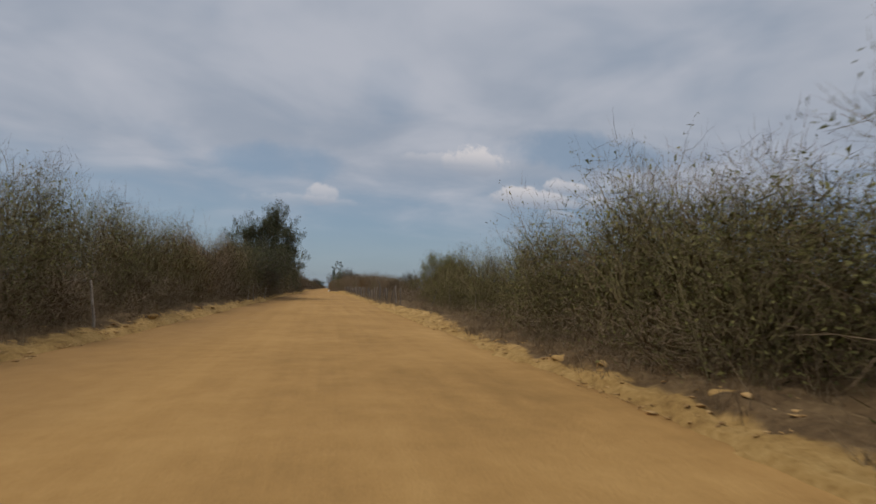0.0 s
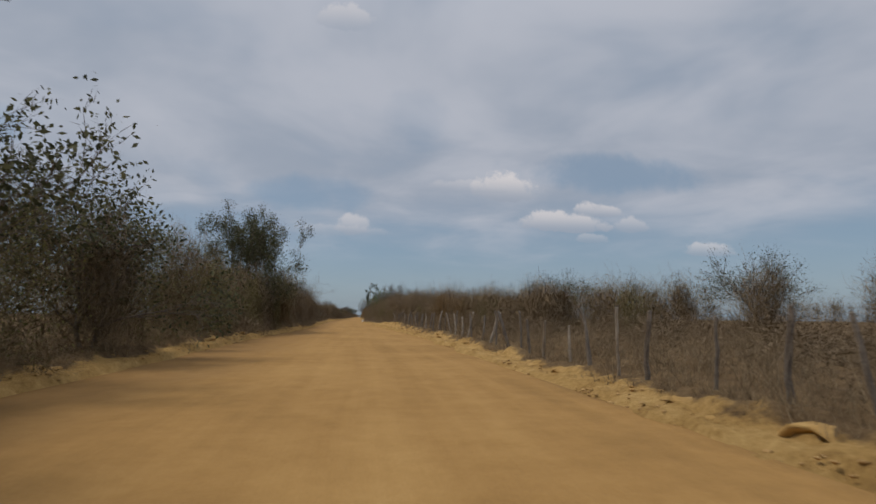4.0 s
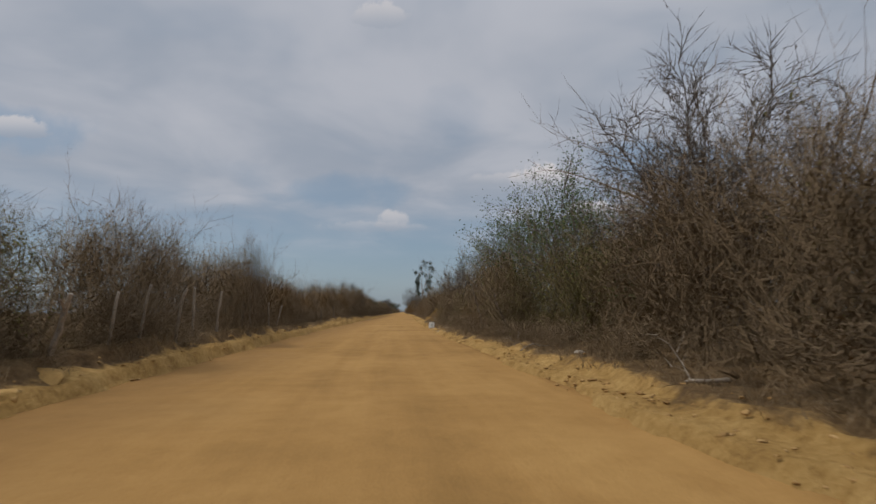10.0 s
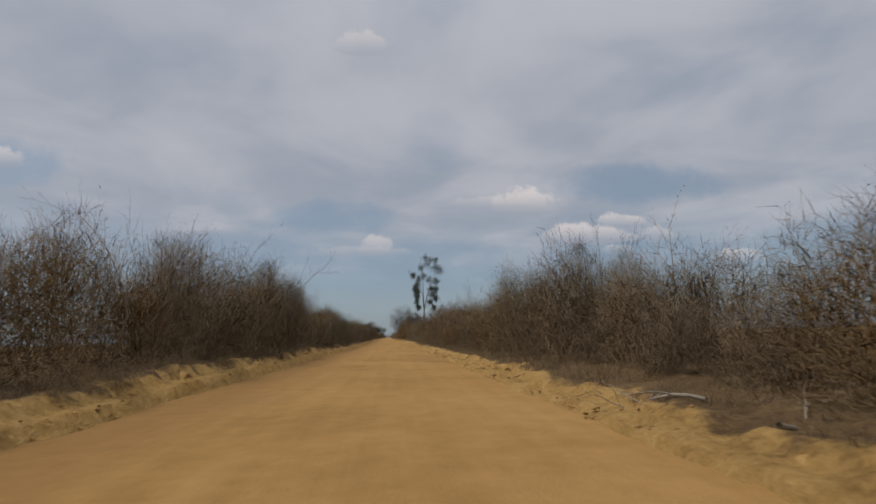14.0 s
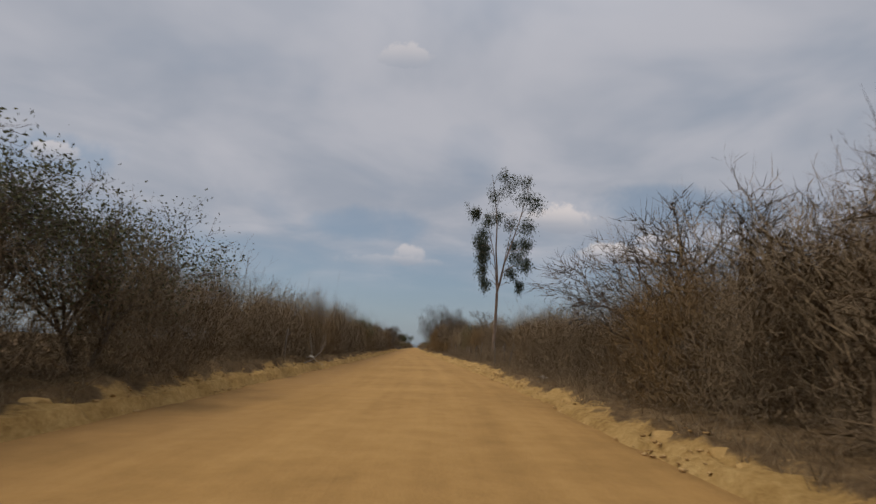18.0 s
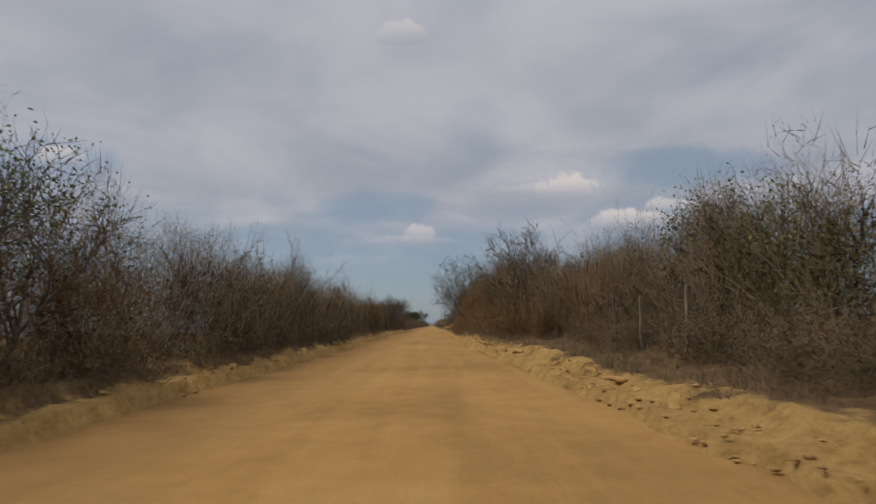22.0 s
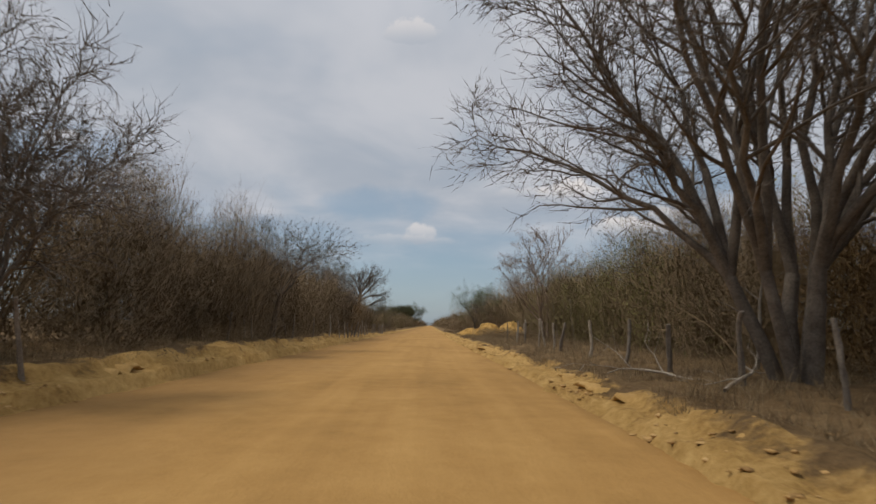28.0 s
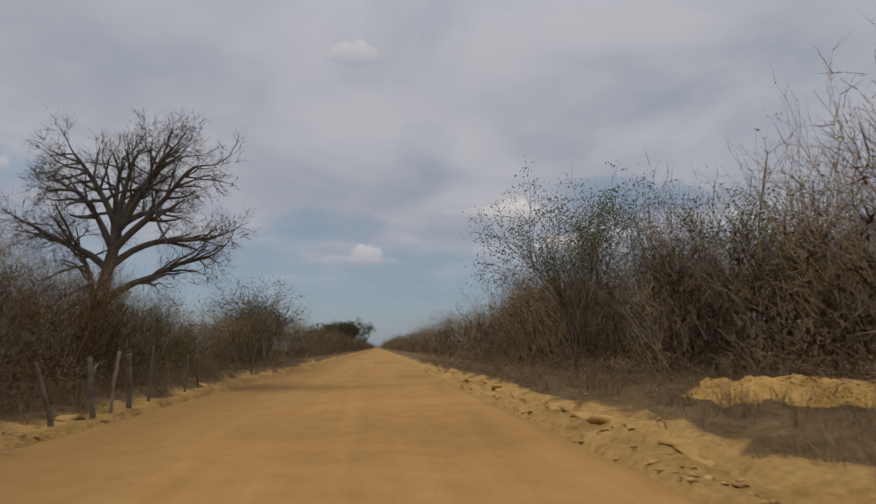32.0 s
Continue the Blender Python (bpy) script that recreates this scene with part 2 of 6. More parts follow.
def heart_surface(name, colors):
    """The matted inside of a shrub: short upright streaks of dead twigs and leaves."""
    m = bpy.data.materials.new(name)
    m.use_nodes = True
    t = m.node_tree
    b = t.nodes["Principled BSDF"]
    sep = t.nodes.new("ShaderNodeSeparateXYZ")
    link(t, t.nodes.new("ShaderNodeNewGeometry").outputs["Position"], sep.inputs[0])
    x, y, z = sep.outputs
    big = noise_node(t, combine(t, x, y, z), 1.1, 3, 0.6, 0.3)
    bend = math_node(t, "MULTIPLY", noise_node(t, combine(t, x, y, z), 2.2, 2), 1.6)
    wisp = noise_node(t, combine(t, math_node(t, "ADD", x, bend), math_node(t, "ADD", y, bend), math_node(t, "MULTIPLY", z, 0.3)), 17.0, 5, 0.7)
    cross = noise_node(t, combine(t, math_node(t, "MULTIPLY", x, 0.45), math_node(t, "MULTIPLY", y, 0.45), math_node(t, "ADD", z, bend)), 21.0, 4, 0.7)
    v = math_node(t, "ADD", math_node(t, "MULTIPLY", big, 0.3), math_node(t, "ADD", math_node(t, "MULTIPLY", wisp, 0.42), math_node(t, "MULTIPLY", cross, 0.28)))
    link(t, ramp_node(t, v, [(0.36, colors[0]), (0.5, colors[1]), (0.64, colors[2])]), b.inputs["Base Color"])
    b.inputs["Roughness"].default_value, b.inputs["Specular IOR Level"].default_value = 0.95, 0.05
    bn = t.nodes.new("ShaderNodeBump")
    bn.inputs["Strength"].default_value, bn.inputs["Distance"].default_value = 1.0, 0.12
    link(t, v, bn.inputs["Height"])
    link(t, bn.outputs[0], b.inputs["Normal"])
    return m


M_ROAD, M_GROUND = road_surface(), ground_surface()
M_HEART = heart_surface("matted_brush", [(0.135, 0.092, 0.05), (0.23, 0.161, 0.092), (0.31, 0.224, 0.134)])
M_HEART_OLIVE = heart_surface("matted_olive_brush", [(0.075, 0.06, 0.026), (0.15, 0.12, 0.054), (0.23, 0.187, 0.09)])
M_HEART_WARM = heart_surface("matted_russet_brush", [(0.08, 0.049, 0.023), (0.162, 0.1, 0.046), (0.245, 0.16, 0.08)])
M_SAND = surface("heaped_sand", [(0.25, 0.14, 0.04), (0.43, 0.255, 0.075), (0.58, 0.37, 0.125)], 1.6, 16, 0.95, 0.8)
M_CRUST = surface("crusted_sand", [(0.33, 0.2, 0.072), (0.43, 0.265, 0.093), (0.54, 0.35, 0.138)], 2.5, 18, 0.95, 0.7)
M_CLOD = surface("sand_clod", [(0.28, 0.165, 0.065), (0.43, 0.262, 0.10), (0.56, 0.365, 0.16)], 3, 22, 0.95, 0.6, 0.3)
M_TWIG = surface("dry_twigs", [(0.13, 0.088, 0.049), (0.192, 0.136, 0.08), (0.266, 0.196, 0.12)], 0.7, 12, 0.9, 0, 0.2)
M_TWIG_WARM = surface("russet_twigs", [(0.11, 0.063, 0.024), (0.19, 0.113, 0.045), (0.28, 0.175, 0.078)], 0.7, 12, 0.9, 0, 0.35)
M_TWIG_OLIVE = surface("olive_twigs", [(0.09, 0.066, 0.03), (0.15, 0.116, 0.053), (0.22, 0.176, 0.086)], 0.7, 12, 0.9, 0, 0.2)
M_BARK = surface("grey_bark", [(0.065, 0.053, 0.042), (0.145, 0.119, 0.095), (0.25, 0.21, 0.17)], 2.5, 24, 0.92, 0.5)
M_BARK_PALE = surface("pale_bark", [(0.13, 0.085, 0.06), (0.25, 0.175, 0.125), (0.38, 0.29, 0.215)], 2.0, 18, 0.85, 0.4)
M_LITTER = leaf_surface("dead_leaves", [(0.095, 0.066, 0.041), (0.155, 0.112, 0.07), (0.23, 0.17, 0.108)], 0.2)
M_LITTER_WARM = leaf_surface("russet_dead_leaves", [(0.09, 0.052, 0.022), (0.15, 0.09, 0.04), (0.22, 0.14, 0.068)], 0.2)
M_OLIVE = leaf_surface("dusty_olive_leaves", [(0.11, 0.108, 0.033), (0.2, 0.186, 0.058), (0.29, 0.262, 0.092)])
M_DARKLEAF = leaf_surface("dark_green_leaves", [(0.055, 0.058, 0.03), (0.094, 0.097, 0.048), (0.15, 0.147, 0.074)])
M_GREEN = leaf_surface("green_leaves", [(0.05, 0.08, 0.028), (0.10, 0.14, 0.05), (0.17, 0.21, 0.08)])
M_BLUEGREEN = leaf_surface("eucalypt_leaves", [(0.04, 0.055, 0.04), (0.075, 0.095, 0.065), (0.14, 0.155, 0.11)])
M_GRASS = leaf_surface("dead_grass", [(0.15, 0.105, 0.06), (0.26, 0.19, 0.11), (0.38, 0.29, 0.175)], 0.6, 0.4, 0.5)
M_WOOD = surface("weathered_wood", [(0.085, 0.072, 0.06), (0.19, 0.16, 0.13), (0.33, 0.285, 0.23)], 3.0, 30, 0.9, 0.7)
M_WOOD_PALE = surface("bleached_wood", [(0.16, 0.13, 0.10), (0.33, 0.28, 0.22), (0.50, 0.44, 0.36)], 3.0, 30, 0.9, 0.6)
M_PAPER = surface("kraft_white_paper", [(0.60, 0.56, 0.49), (0.74, 0.70, 0.63), (0.82, 0.79, 0.73)], 6, 40, 0.8, 0.3)
M_PRINT = surface("faded_print", [(0.16, 0.20, 0.15), (0.24, 0.28, 0.22), (0.32, 0.35, 0.29)], 8, 60, 0.8, 0)
M_STONE = surface("pale_stone", [(0.30, 0.26, 0.21), (0.46, 0.41, 0.34), (0.60, 0.55, 0.47)], 5, 30, 0.9, 0.6)


# ---------------------------------------------------------------- meshes from arrays
def raw_mesh(name, verts, quads=None, tris=None, mats=(), q_mat=0, t_mat=0, shade=False, normals=None):
    """A mesh from arrays of corners, four-sided and three-sided faces; normals: the way that each corner is shaded."""
    quads = np.zeros((0, 4), np.int32) if quads is None else np.asarray(quads, np.int32)
    tris = np.zeros((0, 3), np.int32) if tris is None else np.asarray(tris, np.int32)
    me = bpy.data.meshes.new(name)
    nq, nt = len(quads), len(tris)
    me.vertices.add(len(verts))
    me.vertices.foreach_set("co", np.ascontiguousarray(verts, np.float32).ravel())
    me.loops.add(nq * 4 + nt * 3)
    me.loops.foreach_set("vertex_index", np.concatenate([quads.ravel(), tris.ravel()]).astype(np.int32))
    me.polygons.add(nq + nt)
    me.polygons.foreach_set("loop_start", np.concatenate([np.arange(nq) * 4, nq * 4 + np.arange(nt) * 3]).astype(np.int32))
    for m in mats:
        me.materials.append(m)
    if len(mats) > 1:
        idx = np.concatenate([np.broadcast_to(q_mat, nq), np.broadcast_to(t_mat, nt)]).astype(np.int32)
        me.polygons.foreach_set("material_index", idx)
    if shade:
        me.polygons.foreach_set("use_smooth", np.ones(nq + nt, bool))
    me.update(calc_edges=True)
    if normals is not None:
        me.polygons.foreach_set("use_smooth", np.ones(nq + nt, bool))
        me.attributes.new("custom_normal", "FLOAT_VECTOR", "POINT").data.foreach_set("vector", np.ascontiguousarray(normals, np.float32).ravel())
    return me


def facing(v, f, n):
    """Turn the faces f so that they look the way of the corners' shading n."""
    a, b, c = v[f[:, 0]], v[f[:, 1]], v[f[:, 2]]
    back = (np.cross(b - a, c - a) * n[f[:, 0]]).sum(1) < 0
    f = f.copy()
    f[back] = f[back][:, ::-1]
    return f


def part(name, me, parent=None, label="", kind=""):
    ob = new(name, me)
    if parent:
        ob.parent = parent
    if kind:
        ob["kind"] = kind
    if label:
        ob["label"] = label
    return ob


def blades(rng, p0, p1, r0):
    """Fine twigs that end in a point, a few millimetres wide: one face each."""
    p0, p1, r0 = np.asarray(p0, float), np.asarray(p1, float), np.asarray(r0, float)
    e = np.cross(p1 - p0, rng.normal(size=p0.shape))
    e /= np.linalg.norm(e, axis=1, keepdims=True) + 1e-9
    v = np.stack([p0 - e * r0[:, None], p0 + e * r0[:, None], p1], 1).reshape(-1, 3)
    return v, np.arange(len(v)).reshape(-1, 3)


def tubes(chains, sides):
    """Bent tapered limbs, each an unbroken skin: chains of (joints, radii)."""
    vs, qs, base = [], [], 0
    for n in sorted({len(c[1]) for c in chains}):
        P = np.array([c[0] for c in chains if len(c[1]) == n])
        R = np.array([c[1] for c in chains if len(c[1]) == n])
        m = len(P)
        t = np.gradient(P, axis=1)
        t /= np.linalg.norm(t, axis=2, keepdims=True) + 1e-9
        mean = t.mean(1, keepdims=True)
        ref = np.where(np.abs(mean[..., 2:]) < 0.8, np.array([[[0, 0, 1.0]]]), np.array([[[1.0, 0, 0]]]))
        u = np.cross(t, np.broadcast_to(ref, t.shape))
        u /= np.linalg.norm(u, axis=2, keepdims=True) + 1e-9
        w = np.cross(t, u)
        a = 2 * np.pi * np.arange(sides) / sides
        ring = np.cos(a)[None, None, :, None] * u[:, :, None] + np.sin(a)[None, None, :, None] * w[:, :, None]
        vs.append((P[:, :, None] + ring * R[:, :, None, None]).reshape(-1, 3))
        i, k = np.arange(sides), np.arange(n - 1)
        j = (i + 1) % sides
        f = np.stack([k[:, None] * sides + i, k[:, None] * sides + j, (k[:, None] + 1) * sides + j, (k[:, None] + 1) * sides + i], 2).reshape(-1, 4)
        qs.append((f[None] + (np.arange(m) * n * sides)[:, None, None]).reshape(-1, 4) + base)
        base += m * n * sides
    return np.concatenate(vs), np.concatenate(qs)


def leaf_quads(rng, c, size, aspect=0.5, droop=0.0):
    """Small leaf blades at the points c, turned at random."""
    c = np.asarray(c, float)
    n = len(c)
    a = rng.normal(size=(n, 3))
    a[:, 2] -= droop
    a /= np.linalg.norm(a, axis=1, keepdims=True)
    b = np.cross(a, rng.normal(size=(n, 3)))
    b /= np.linalg.norm(b, axis=1, keepdims=True) + 1e-9
    s = size * rng.uniform(0.6, 1.4, (n, 1))
    v = np.stack([c, c + a * s * 0.5 + b * s * aspect * 0.5, c + a * s, c + a * s * 0.5 - b * s * aspect * 0.5], 1).reshape(-1, 3)
    return v, np.arange(n * 4).reshape(-1, 4)


class Plant:
    """Collects the limbs, twigs and leaves of one plant."""

    def __init__(self, seed):
        self.rng = np.random.default_rng(seed)
        self.chains, self.tips, self.leafs, self.trunks = [], [], [], 0

    def limb(self, p, d, length, r, steps, wander, lift, taper=0.5):
        """A bent limb; returns its joints as (place, heading, radius, share of the length)."""
        p, d = np.array(p, float), np.array(d, float)
        d /= np.linalg.norm(d)
        out, ps, rs = [], [p], [r]
        for i in range(steps):
            d = d + self.rng.normal(0, wander, 3) + np.array([0, 0, lift])
            d /= np.linalg.norm(d)
            p = p + d * length / steps
            rb = r * (1 - (1 - taper) * (i + 1) / steps)
            ps.append(p)
            rs.append(rb)
            out.append((p, d, rb, (i + 1) / steps))
        self.chains.append((ps, rs))
        return out

    def side(self, d, spread):
        e = np.cross(d, self.rng.normal(size=3))
        e /= np.linalg.norm(e) + 1e-9
        return d * math.cos(spread) + e * math.sin(spread)

    def twig(self, p, d, length, r, bend=0.35):
        """A fine twig of two lengths, the second pointed."""
        d = d + self.rng.normal(0, 0.15, 3)
        q = p + d / np.linalg.norm(d) * length * 0.5
        e = d + self.rng.normal(0, bend, 3)
        e /= np.linalg.norm(e)
        self.tips.append((p, q + e * length * 0.15, r))
        self.tips.append((q, q + e * length * 0.6, r * 0.75))
        return q, e

    def warp(self, f):
        """Move every joint, tip and leaf by f (an array of places to an array of places)."""
        self.chains = [(list(f(np.array(ps))), rs) for ps, rs in self.chains]
        if self.tips:
            a, b = f(np.array([t[0] for t in self.tips])), f(np.array([t[1] for t in self.tips]))
            self.tips = [(p, q, t[2]) for p, q, t in zip(a, b, self.tips)]
        if self.leafs:
            self.leafs = list(f(np.array(self.leafs)))

    def extent(self):
        a = np.array([t[1] for t in self.tips] or [p for ps, _ in self.chains for p in ps])
        return a.min(0), a.max(0)

    def fine(self):
        if not self.tips:
            return np.zeros((0, 3)), np.zeros((0, 3), int)
        b = list(zip(*self.tips))
        return blades(self.rng, np.array(b[0]), np.array(b[1]), np.array(b[2]))


# ---------------------------------------------------------------- the lie of the land
def table(rows):
    a = np.array(rows, float)
    return lambda y, k=1: np.interp(y, a[:, 0], a[:, k])


LINE = table([(-60, 2.85), (20, 2.83), (80, 2.42), (100, 2.2), (116, 1.85), (137, 1.27), (158, 0.65), (172, 0.2), (187, 0.02), (207, 0), (250, 0.24),
              (290, 0.6), (316, 0.53), (376, 0.38), (410, 0.26), (448, -0.2), (520, -0.2), (1200, 2)])
EDGE_R = table([(-60, 3.5), (20, 3.5), (60, 3.8), (90, 4.0), (130, 3.05), (186, 2.9), (262, 3.0), (274, 3.3), (327, 2.6), (340, 2.1), (352, 2.2), (372, 2.5), (395, 2.6), (448, 2.6), (1200, 3)])
EDGE_L = table([(-60, 4.6), (5, 4.6), (25, 4.8), (90, 5.5), (106, 4.85), (118, 4.5), (130, 4.6), (186, 4.6), (270, 4.8), (327, 4.9), (395, 5.4), (440, 4.9), (454, 4.85), (480, 4.4), (1200, 4)])


BANK_R = table([(-60, .14), (70, .16), (88, .3), (98, .38), (104, .52), (113, .6), (126, .5), (132, .26), (150, .22), (200, .2), (228, .2), (236, .15), (258, .14), (264, .2), (300, .2), (320, .28), (331, .4), (340, .55), (350, .55), (358, .3), (450, .16), (1200, .16)])
BANK_L = table([(-60, .22), (30, .24), (60, .3), (110, .46), (130, .45), (190, .5), (215, .5), (260, .46), (300, .46), (330, .48), (380, .5), (410, .48), (450, .3), (1200, .2)])


SAND_R = table([(-60, 1.0), (15, 1.0), (20, 2.2), (32, 2.4), (40, 1.2), (60, 1.5), (108, 1.5), (114, 2.2), (126, 2.2), (132, 2.0), (146, 1.9), (156, 1.5), (176, 1.1), (196, 1.0), (203, 1.9), (232, 2.0), (252, 2.3), (262, 1.3), (280, 1.3), (286, 2.6),
                (300, 2.6), (308, 1.7), (322, 2.0), (330, 2.0), (338, 1.2), (345, 1.4), (353, 1.3), (362, 1.1), (376, 1.0), (390, 1.5), (440, 1.9), (450, 2.2), (466, 1.9), (474, 1.4), (1200, 1.2)])
SAND_L = table([(-60, 1.6), (30, 1.6), (60, 1.5), (104, 1.3), (111, 0.5), (126, 0.5), (132, 1.3), (180, 1.3), (192, 2.2), (215, 2.0), (240, 1.8), (262, 1.4), (340, 1.5), (380, 2.2), (395, 2.8), (420, 2.6), (440, 1.9), (470, 1.5), (1200, 1.2)])


def wave(x, y, f, seed):
    """Cheap smooth noise from crossed sines, about -1 to 1."""
    r = np.random.default_rng(seed)
    s = np.zeros(np.broadcast(x, y).shape)
    for k in range(5):
        a, b, c = r.uniform(0.6, 1.5) * f, r.uniform(0.6, 1.5) * f, r.uniform(0, 6.3)
        t = r.uniform(0, 6.3)
        s = s + np.sin((x * math.cos(t) + y * math.sin(t)) * a * 1.7 + c) * np.cos((x * math.sin(t) - y * math.cos(t)) * b * 1.3 + 2 * c)
    return s / 2.6


def bank(x, y):
    """Height of the ground at (x, y); the road lies at 0."""
    lat = x - LINE(y)
    er, el = EDGE_R(y), EDGE_L(y)
    d = np.where(lat > 0, lat - er, -lat - el)
    d = d + 0.22 * wave(y, y * 0 + np.sign(lat) * 7, 0.55, 3) + 0.13 * wave(x, y, 2.6, 4) + 0.07 * wave(x, y, 7.0, 9)
    s, s2 = np.clip(d / 0.13, 0, 1), np.clip((d - 0.5 - 0.2 * wave(x, y, 1.1, 11)) / 0.25, 0, 1)
    rise = 0.55 * s * s * (3 - 2 * s) + 0.45 * s2 * s2 * (3 - 2 * s2)
    top = np.where(lat > 0, BANK_R(y), BANK_L(y)) * (1 + 0.25 * wave(y, y * 0 + np.sign(lat) * 3, 0.16, 5))
    ridge = 0.10 * np.exp(-((d - 0.8) / 0.4) ** 2) * (0.7 + 0.9 * wave(x, y, 0.9, 6)) + 0.16 * np.clip((d - 0.6) / 2.4, 0, 1)
    rough = np.clip(d / 0.35, 0, 1) * (0.06 * wave(x, y, 2.2, 7) + 0.05 * wave(x, y, 6.0, 8) - 0.07 * np.maximum(wave(x, y, 4.2, 10) - 0.25, 0)) * np.clip(1.6 - d / 6, 0.5, 1)
    z = rise * top + ridge + rough
    return np.where(d > 0, z, -0.05 + 0 * z), d


def grid_faces(n, m):
    i = np.arange(n - 1)[:, None] * m + np.arange(m - 1)
    return np.stack([i, i + 1, i + m + 1, i + m], 2).reshape(-1, 4)


def float_attribute(me, name, values):
    me.attributes.new(name, "FLOAT", "POINT").data.foreach_set("value", np.ascontiguousarray(values, np.float32).ravel())


def build_ground():
    ys = np.concatenate([[-400, -120, -60, -30], np.arange(-12, 474, 0.32), np.arange(476, 700, 2.0), [760, 900, 1200, 1800, 2800, 4200]])
    side = np.concatenate([[-1.4, -0.7], np.arange(-0.4, 1.7, 0.1), np.arange(1.7, 3.8, 0.22), [4.2, 4.8, 5.6, 6.6, 8, 10, 13, 17, 23, 33, 60, 120, 300, 900, 2500, 4200]])
    lat = np.concatenate([-side[::-1], side])
    L, Y = np.meshgrid(lat, ys)
    half = len(side)
    L[:, :half] -= EDGE_L(Y[:, :half])
    L[:, half:] += EDGE_R(Y[:, half:])
    X = L + LINE(Y)
    Z, d = bank(X, Y)
    me = raw_mesh("ground", np.stack([X, Y, Z], 2).reshape(-1, 3), grid_faces(len(ys), len(lat)), mats=(M_GROUND,), shade=True)
    float_attribute(me, "sand", np.clip(1.08 - np.maximum(d, 0) / np.where(L > 0, 0.8 * SAND_R(Y), 0.6 * SAND_L(Y)), 0, 1))
    tagged(new("ground", me), "dry sandy ground with clumped banks, litter and dead grass", "ground", kind="structure")
    # the road
    ys = np.concatenate([[-400, -120, -60, -30], np.arange(-15, 480, 0.5), np.arange(480, 900, 4.0), [1000, 1200]])
    lat = np.arange(-7.2, 5.6, 0.25)
    L, Y = np.meshgrid(lat, ys)
    X = L + LINE(Y)
    er, el = EDGE_R(Y), EDGE_L(Y)
    dd = np.where(L > 0, er - L, L + el)
    ruts = sum(np.exp(-((L - c - 0.15 * wave(Y, Y * 0 + c, 0.08, 21)) / 0.22) ** 2) for c in (-3.4, -1.9, -0.75, 0.75))
    Z = 0.035 * np.clip(dd / 3, -0.3, 1) - 0.014 * ruts + 0.010 * wave(X, Y, 1.4, 22) + 0.012 * wave(X, Y, 0.35, 23)
    Z = Z + np.where(dd < -0.15, -0.25, 0)
    me = raw_mesh("road", np.stack([X, Y, Z], 2).reshape(-1, 3), grid_faces(len(ys), len(lat)), mats=(M_ROAD,), shade=True)
    float_attribute(me, "lat", L)
    tagged(new("road", me), "straight unpaved road of packed ochre sand with faint wheel tracks", "road", kind="structure")


build_ground()


def bank_ledge(name, sign):
    """The crusted lip of a bank: a jagged shelf of hardened sand, undercut and broken off in places."""
    y = np.arange(-10, 476, 0.11)
    n = len(y)
    off = np.linspace(-0.5, 2.2, 70)
    edge = EDGE_R(y) if sign > 0 else EDGE_L(y)
    lat = edge[:, None] + off
    X = LINE(y)[:, None] + sign * lat
    Z, d = bank(X, np.broadcast_to(y[:, None], X.shape))
    g = np.random.default_rng(70 + sign)
    bite = 0.10 * wave(y, y * 0 + 3 * sign, 2.3, 71) + 0.07 * wave(y, y * 0 + 5 * sign, 6.5, 72) + g.normal(0, 0.018, n)
    first = np.argmax(d > (0.48 + 0.25 * wave(y, y * 0, 0.4, 73))[:, None], axis=1)
    base = lat[np.arange(n), first] + bite
    win = np.array([Z[i, k:k + 12].max() for i, k in enumerate(first)])
    win = np.convolve(np.pad(win, 4, mode="edge"), np.ones(9) / 9, "valid")
    gone = np.clip((0.5 * wave(y, y * 0 + sign, 0.33, 74) + wave(y, y * 0 + sign, 2.1, 75) + 0.7 * wave(y, y * 0, 5.3, 77) - 0.2 + np.where(y > 396, 0.25, 0.0) * (sign > 0)) * 1.6, 0, 1)
    top = win - 0.055 - 0.35 * np.maximum(win - 0.28, 0) + g.normal(0, 0.014, n) - 0.2 * (1 - gone)
    thick = 0.04 + 0.04 * np.abs(wave(y, y * 0, 2.9, 76))
    prof = []
    for u, dz, deep in ((0.62, -0.12, 0), (0.3, 0.0, 0), (0.05, 0.012, 0), (-0.03, -0.02, 0), (0.03, -0.02, 1), (0.11, -0.05, 1), (0.2, -0.2, 1)):
        prof.append(np.stack([LINE(y) + sign * (base + u + g.normal(0, 0.02, n)), y, top + dz - thick * deep + g.normal(0, 0.012, n)], 1))
    v = np.stack(prof, 1)
    f = grid_faces(n, len(prof))
    me = raw_mesh(name, v.reshape(-1, 3), f if sign > 0 else f[:, ::-1], mats=(M_CRUST,))
    tagged(new(name, me), "crusted sand lip of the road bank, undercut and crumbling", "earth bank", kind="structure")


bank_ledge("bank_ledge_east", 1)
bank_ledge("bank_ledge_west", -1)


def ground_z(x, y):
    z, d = bank(np.array([float(x)]), np.array([float(y)]))
    return float(z[0]) if d[0] > 0 else 0.02


# ---------------------------------------------------------------- plants
def dome_shade(v):
    """Outward shading of a rounded shrub of height 1."""
    n = np.stack([v[:, 0] * 1.5, v[:, 1] * 1.5, 0.25 + 0.75 * np.clip(v[:, 2], 0, 1)], 1)
    return n / (np.linalg.norm(n, axis=1, keepdims=True) + 1e-9)


